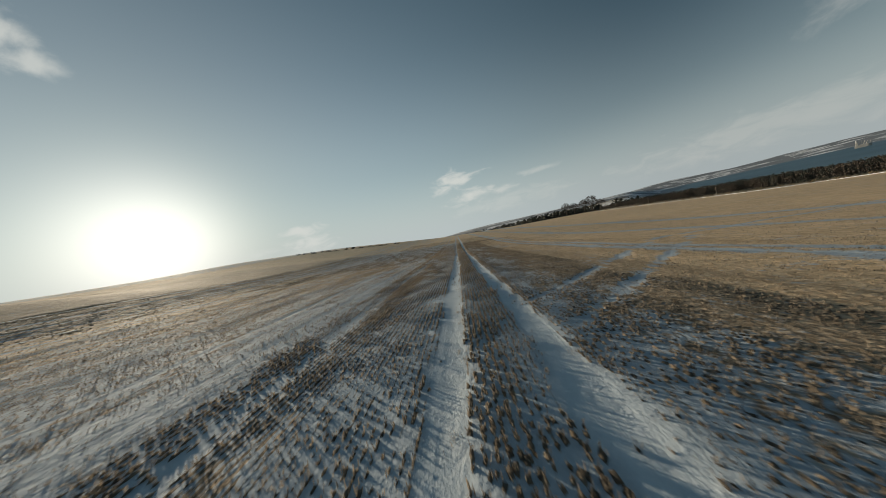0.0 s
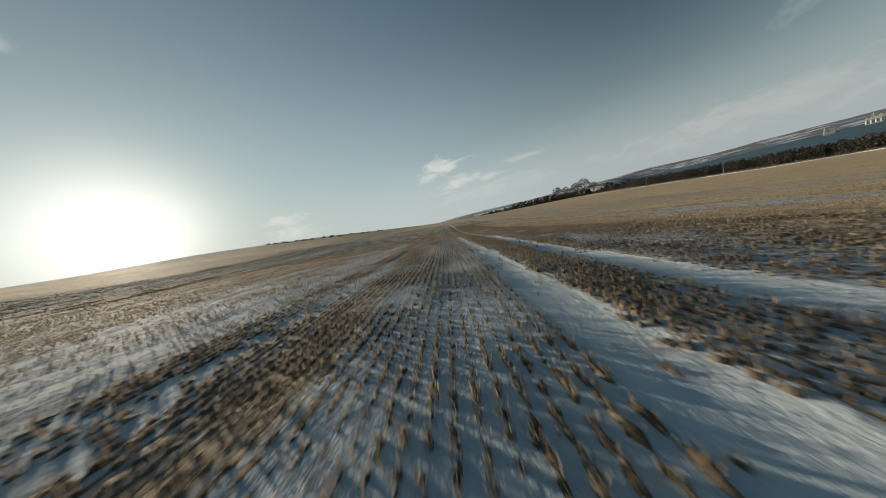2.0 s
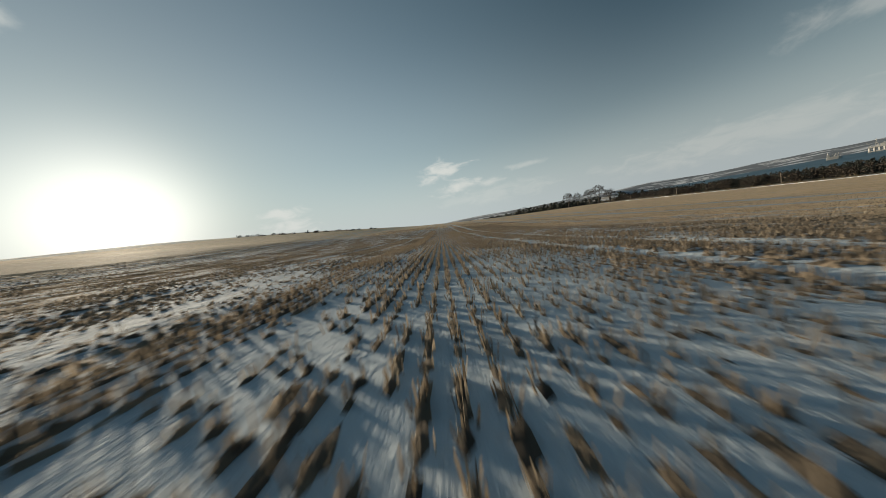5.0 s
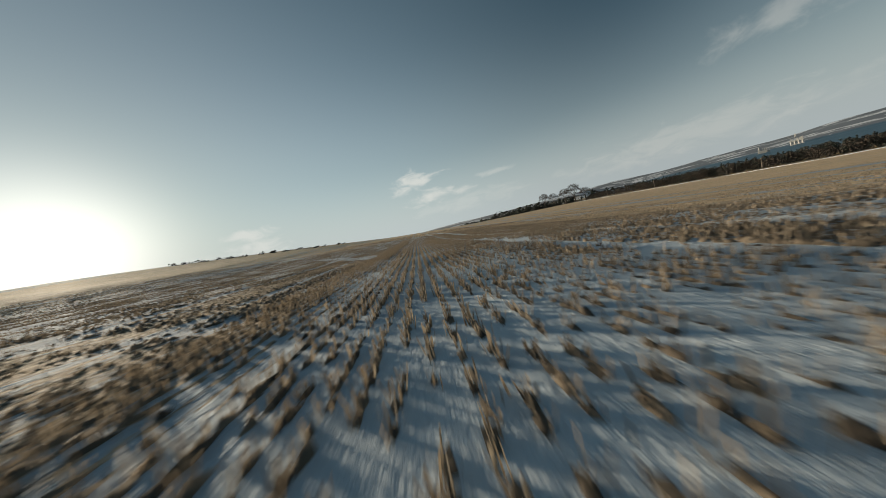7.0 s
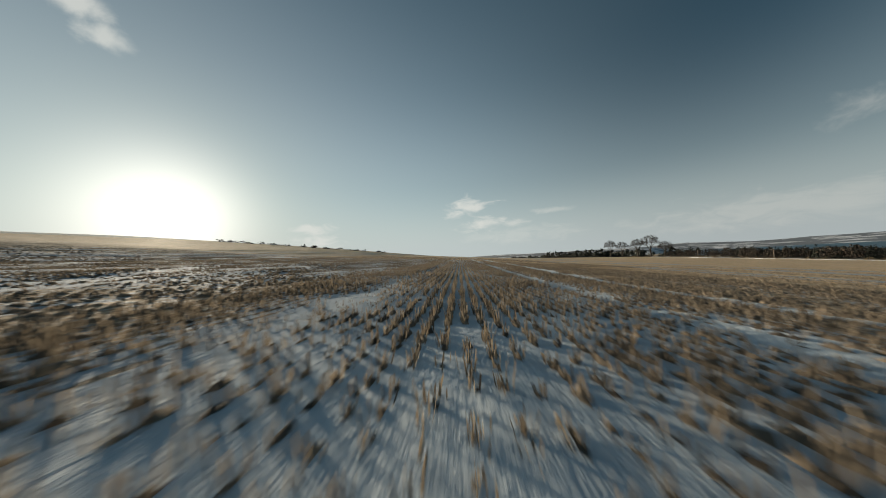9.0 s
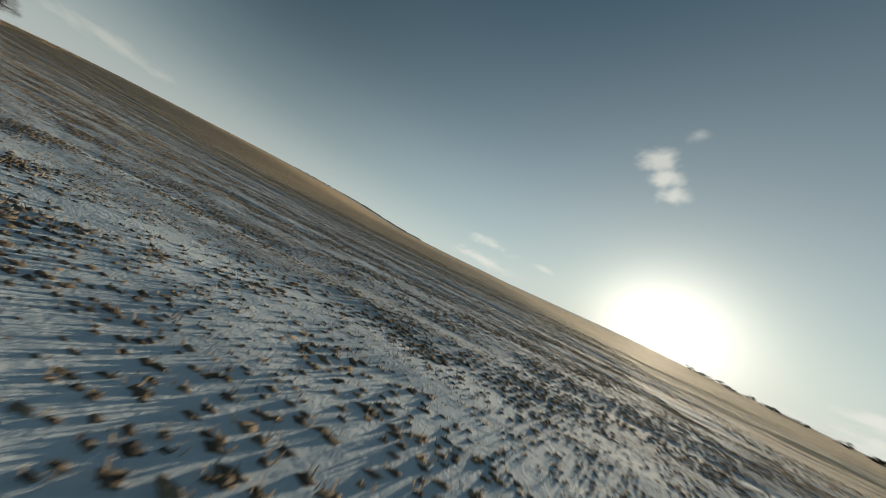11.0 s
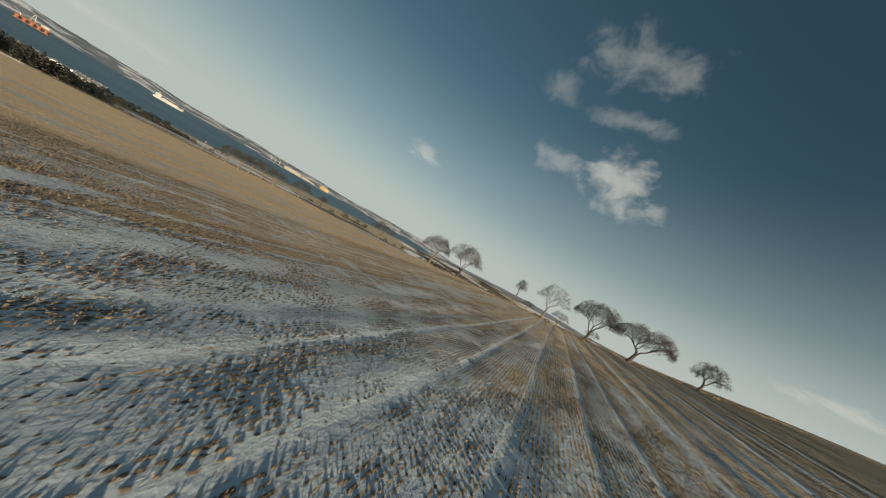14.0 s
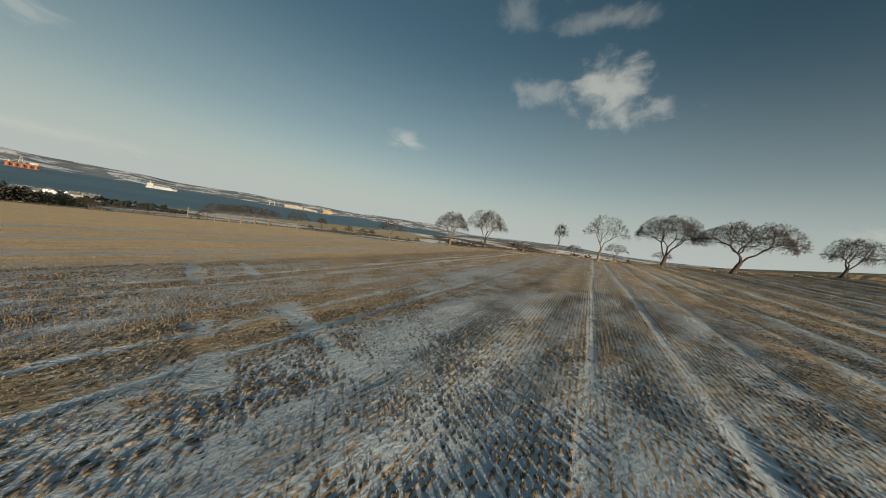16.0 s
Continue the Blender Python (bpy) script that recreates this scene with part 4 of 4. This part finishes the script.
# ---- grass bank and fallen dyke under the trees ----
def bank():
    rng = np.random.RandomState(71)
    places = []
    for _ in range(900):
        x = rng.uniform(-62, 30)
        y = -5.5 - 0.12 * (x + 35) * (x > -35) + rng.normal(0, 1.6)
        places.append((x, y, rng.uniform(1.2, 2.6)))
    tussocks(places, 72, 0.24)


bank()


def dyke_stone(seed):
    rng = random.Random(seed)
    bm = bmesh.new()
    bmesh.ops.create_cube(bm, size=1.0)
    for v in bm.verts:
        v.co = Vector((v.co.x * rng.uniform(0.8, 1.2), v.co.y * rng.uniform(0.7, 1.1), v.co.z * rng.uniform(0.55, 0.8)))
    rounded(bm, 0.12)
    me = bpy.data.meshes.new("stone")
    bm.to_mesh(me)
    bm.free()
    me.materials.append(STONE)
    return me


def fallen_dyke():
    dyke = thing("fallen_dyke", on_ground(-30, -4.2), "tumbled low stone dyke in the grass bank", "wall")
    shapes, rng = [dyke_stone(80 + i) for i in range(5)], random.Random(81)
    for i in range(150):
        x = rng.uniform(-46, 4)
        y = -6.2 - 0.12 * max(0, x + 35) + rng.gauss(0, 0.35)
        ob = new("stone", rng.choice(shapes))
        ob.parent = dyke
        s = rng.uniform(0.22, 0.5)
        ob.matrix_basis = dyke.matrix_basis.inverted() @ Matrix.Translation(on_ground(x, y) + Vector((0, 0, s * 0.2))) @ Matrix.Rotation(rng.uniform(0, 6), 4, "Z") @ Matrix.Diagonal((s, s, s, 1))


fallen_dyke()


# ---- poles ----
def pole(x, y, tall, label):
    ob = thing("utility_pole", on_ground(x, y), label, "pole", "poles along the field edge")
    part("post", tube(bmesh.new(), (0, 0, -0.3), (0, 0, tall), 0.15, 0.11, 10), POLE_WOOD, ob)
    part("crossarm", box(bmesh.new(), -0.5, -0.06, tall - 0.6, 0.5, 0.06, tall - 0.48), POLE_WOOD, ob)
    for dx in (-0.42, 0.0, 0.42):
        part("insulator", tube(bmesh.new(), (dx, 0, tall - 0.48), (dx, 0, tall - 0.36), 0.05, 0.035, 8), GREY_STEEL, ob)


for x, y in ((151.1, 161.0), (150.1, 213.0), (151.2, 256.0), (146.5, 13.6), (152.0, 96.0)):
    pole(x, y, 5.0, "weathered wooden utility pole at the field edge")


# ---- village ----
def house(x, y, long, deep, eaves, turn, label):
    ob = thing("house", on_ground(x, y, 0.3), label, "house", "village houses", turn=turn)
    part("wall", box(bmesh.new(), -long / 2, -deep / 2, 0, long / 2, deep / 2, eaves), RENDER_WHITE, ob)
    bm = bmesh.new()
    ridge = eaves + deep * 0.42
    e = 0.35
    lo = [bm.verts.new((sx * (long / 2 + e), sy * (deep / 2 + e), eaves - 0.1)) for sx in (-1, 1) for sy in (-1, 1)]
    hi = [bm.verts.new((sx * (long / 2 + e), 0, ridge)) for sx in (-1, 1)]
    for f in ((lo[0], lo[2], hi[1], hi[0]), (lo[3], lo[1], hi[0], hi[1]), (lo[1], lo[0], hi[0]), (lo[2], lo[3], hi[1]), (lo[0], lo[1], lo[3], lo[2])):
        bm.faces.new(f)
    roof = part("roof", bm, SLATE if random.random() < 0.72 else SNOW, ob)
    for sx in (-1, 1):
        part("chimney", box(bmesh.new(), sx * long * 0.42 - 0.4, -0.45, ridge - 0.6, sx * long * 0.42 + 0.4, 0.45, ridge + 0.9), STONE, roof)
    for sy in (-1, 1):
        for i in range(max(2, int(long / 3.5))):
            wx = -long / 2 + (i + 0.5) * long / max(2, int(long / 3.5))
            part("window", box(bmesh.new(), wx - 0.55, sy * deep / 2 - 0.06, 1.0, wx + 0.55, sy * deep / 2 + 0.06, 2.3), GLASS_DARK, ob)
    return ob


def village():
    rng = random.Random(91)
    for i in range(34):
        a, r = radians(rng.uniform(2, 20)), rng.uniform(520, 720)
        house(r * math.sin(a), r * math.cos(a), rng.uniform(9, 18), rng.uniform(7, 9), rng.uniform(2.8, 5.2), rng.uniform(-30, 30), "white harled village house with a pitched roof")
    for i in range(30):
        a, r = radians(rng.uniform(92.5, 98.5)), rng.uniform(620, 860)
        house(r * math.sin(a), 60 + r * math.cos(a), rng.uniform(9, 14), rng.uniform(7, 9), rng.uniform(2.8, 5.0), rng.uniform(0, 180), "small snowy-roofed house near the shore")
    for i in range(7):
        a, r = radians(rng.uniform(58, 70)), rng.uniform(850, 1050)
        house(r * math.sin(a), 40 + r * math.cos(a), rng.uniform(12, 22), rng.uniform(8, 11), rng.uniform(3, 5.0), rng.uniform(0, 180), "pale farm building with a snowy roof")


village()


# ---- on the firth ----
def at_sea(az, dist, x0=-14.0, y0=63.0):
    a = radians(az)
    return Vector((x0 + dist * math.sin(a), y0 + dist * math.cos(a), SEA))


def drilling_rig(place, turn, paint, label, legs=4, derrick=True, size=1.0):
    ob = thing("drilling_rig", place, label, "oil rig", "rigs on the firth", turn=turn)
    ob.scale = (size, size, size)
    for sy in (-1, 1):
        part("pontoon", rounded(box(bmesh.new(), -48, sy * 28 - 8, -4, 48, sy * 28 + 8, 5), 1.5), paint, ob)
        for i in range(legs):
            x = -38 + 76 * i / (legs - 1)
            part("column", tube(bmesh.new(), (x, sy * 28, 4), (x, sy * 28, 26), 7.5, 7.5, 14), paint, ob)
    part("deck", rounded(box(bmesh.new(), -46, -36, 25, 46, 36, 34), 0.8), paint, ob)
    part("quarters", rounded(box(bmesh.new(), 18, -26, 34, 42, 26, 48), 0.8), HULL_WHITE, ob, "white accommodation block")
    part("helideck", tube(bmesh.new(), (44, 0, 49), (44, 0, 50.5), 13, 13, 16), GREY_STEEL, ob)
    if derrick:
        bm = bmesh.new()
        for sx, sy in ((-1, -1), (-1, 1), (1, -1), (1, 1)):
            tube(bm, (-4 + sx * 7, sy * 7, 34), (-4 + sx * 2, sy * 2, 82), 0.9, 0.7, 6)
        for h in range(6):
            k = 7 - 5 * h / 6
            z = 34 + 8 * h
            for a, b in (((-1, -1), (1, -1)), ((1, -1), (1, 1)), ((1, 1), (-1, 1)), ((-1, 1), (-1, -1))):
                tube(bm, (-4 + a[0] * k, a[1] * k, z), (-4 + b[0] * k * 0.9, b[1] * k * 0.9, z + 8), 0.45, 0.45, 5)
        part("derrick", bm, HULL_WHITE, ob, "white lattice derrick")
    for x, y, reach in ((-34, -30, 30), (8, 30, 26)):
        crane = part("crane", tube(bmesh.new(), (x, y, 34), (x, y, 46), 2.2, 1.8, 10), HULL_WHITE, ob)
        part("jib", tube(bmesh.new(), (x, y, 45), (x - reach * 0.7, y, 45 + reach * 0.7), 1.0, 0.6, 6), HULL_WHITE, crane)
    return ob


drilling_rig(at_sea(93.2, 2350), -93, ORANGE, "bright orange semi-submersible rig anchored in the firth", legs=5).scale = (0.95, 1.0, 0.62)
white_rig = drilling_rig(at_sea(58.5, 2700, 0, 40), -58, HULL_WHITE, "pale semi-submersible rig with a tall derrick on the firth")
white_rig.scale = (0.55, 0.6, 0.8)


def ship(place, turn, long, label):
    ob = thing("ship", place, label, "ship", "ships on the firth", turn=turn)
    bm = bmesh.new()
    half, rings = long / 2, []
    for i in range(13):
        t = i / 12
        x = -half + long * t
        w = long * 0.075 * (1 - max(0, (t - 0.72) / 0.28) ** 2) * (0.8 + 0.2 * min(1, t * 6))
        top = 9 + 4 * max(0, (t - 0.75) / 0.25)
        rings.append([bm.verts.new(p) for p in ((x, -w, top), (x, -w * 0.85, -2), (x, w * 0.85, -2), (x, w, top))])
    for a, b in zip(rings, rings[1:]):
        for k in range(4):
            bm.faces.new((a[k], a[(k + 1) % 4], b[(k + 1) % 4], b[k]))
    bm.faces.new(rings[0])
    bm.faces.new(rings[-1][::-1])
    part("hull", bm, HULL_WHITE, ob)
    part("superstructure", rounded(box(bmesh.new(), -half * 0.92, -long * 0.06, 9, -half * 0.55, long * 0.06, 26), 0.6), HULL_WHITE, ob)
    part("deckhouse", rounded(box(bmesh.new(), -half * 0.5, -long * 0.05, 9, half * 0.62, long * 0.05, 15), 0.6), HULL_WHITE, ob)
    part("funnel", tube(bmesh.new(), (-half * 0.7, 0, 26), (-half * 0.72, 0, 36), 3, 2.4, 10), GREY_STEEL, ob)
    for x in (-0.3, 0.05, 0.4):
        part("crane_post", tube(bmesh.new(), (half * x, 0, 14), (half * x + 6, 0, 30), 1.2, 0.8, 8), HULL_WHITE, ob)
    part("bow_mast", tube(bmesh.new(), (half * 0.85, 0, 12), (half * 0.95, 0, 28), 0.8, 0.5, 8), GREY_STEEL, ob)
    return ob


ship(at_sea(104.2, 2250), -100, 125, "long white ship anchored in the firth")
ship(at_sea(55.8, 2500, 0, 40), -50, 46, "small white vessel on the firth")


def quay(place, turn):
    ob = thing("fabrication_quay", place, "pale quay with cranes and sheds across the firth", "quay", turn=turn)
    part("apron", box(bmesh.new(), -330, -30, -3, 330, 40, 2), STONE, ob)
    for x, w, h in ((-60, 150, 26), (60, 70, 20), (120, 40, 14)):
        part("shed", box(bmesh.new(), x - w / 2, 0, 4, x + w / 2, 34, 4 + h), STONE, ob)
    for x in (-250, -215, -180):
        crane = part("quay_crane", tube(bmesh.new(), (x, 0, 4), (x, 0, 34), 2.4, 1.8, 8), HULL_WHITE, ob)
        part("jib", tube(bmesh.new(), (x + 4, 0, 32), (x - 22, 0, 58), 1.4, 0.9, 6), HULL_WHITE, crane)
    for i in range(5):
        frame_x = 205 + i * 17
        bm = bmesh.new()
        for sx in (-6, 6):
            for sy in (-8, 8):
                tube(bm, (frame_x + sx, sy, 4), (frame_x + sx * 0.8, sy * 0.8, 34), 1.6, 1.6, 8)
        box(bm, frame_x - 7, -9, 30, frame_x + 7, 9, 34)
        box(bm, frame_x - 7, -9, 14, frame_x + 7, 9, 17)
        part("jacket", bm, YELLOW, ob, "yellow steel foundation frame")
    return ob


quay(at_sea(122.5, 2900), -122.5)


# ---- snow lying along the far field edge ----
def edge_snow():
    rng, verts, faces = random.Random(95), [], []
    for i in range(120):
        y = 60 + i * 2.0
        x = float(field_edge(y)) - 1.6 + 0.5 * math.sin(i * 0.7)
        w = 0.12 + 0.55 * max(0.0, math.sin(i * 0.23) + 0.3 * rng.uniform(-1, 1))
        z = float(ground_z(x, y))
        verts += [(x - w, y, z + 0.0), (x, y, z + 0.12 + 0.05 * w), (x + w, y, z + 0.0)]
    for i in range(119):
        a = i * 3
        faces += [(a, a + 1, a + 4, a + 3), (a + 1, a + 2, a + 5, a + 4)]
    tagged(new("snow_bank", mesh_of("snow_bank", verts, faces, SNOW)), "low bank of drifted snow along the field edge", "snow", kind="stuff")


edge_snow()
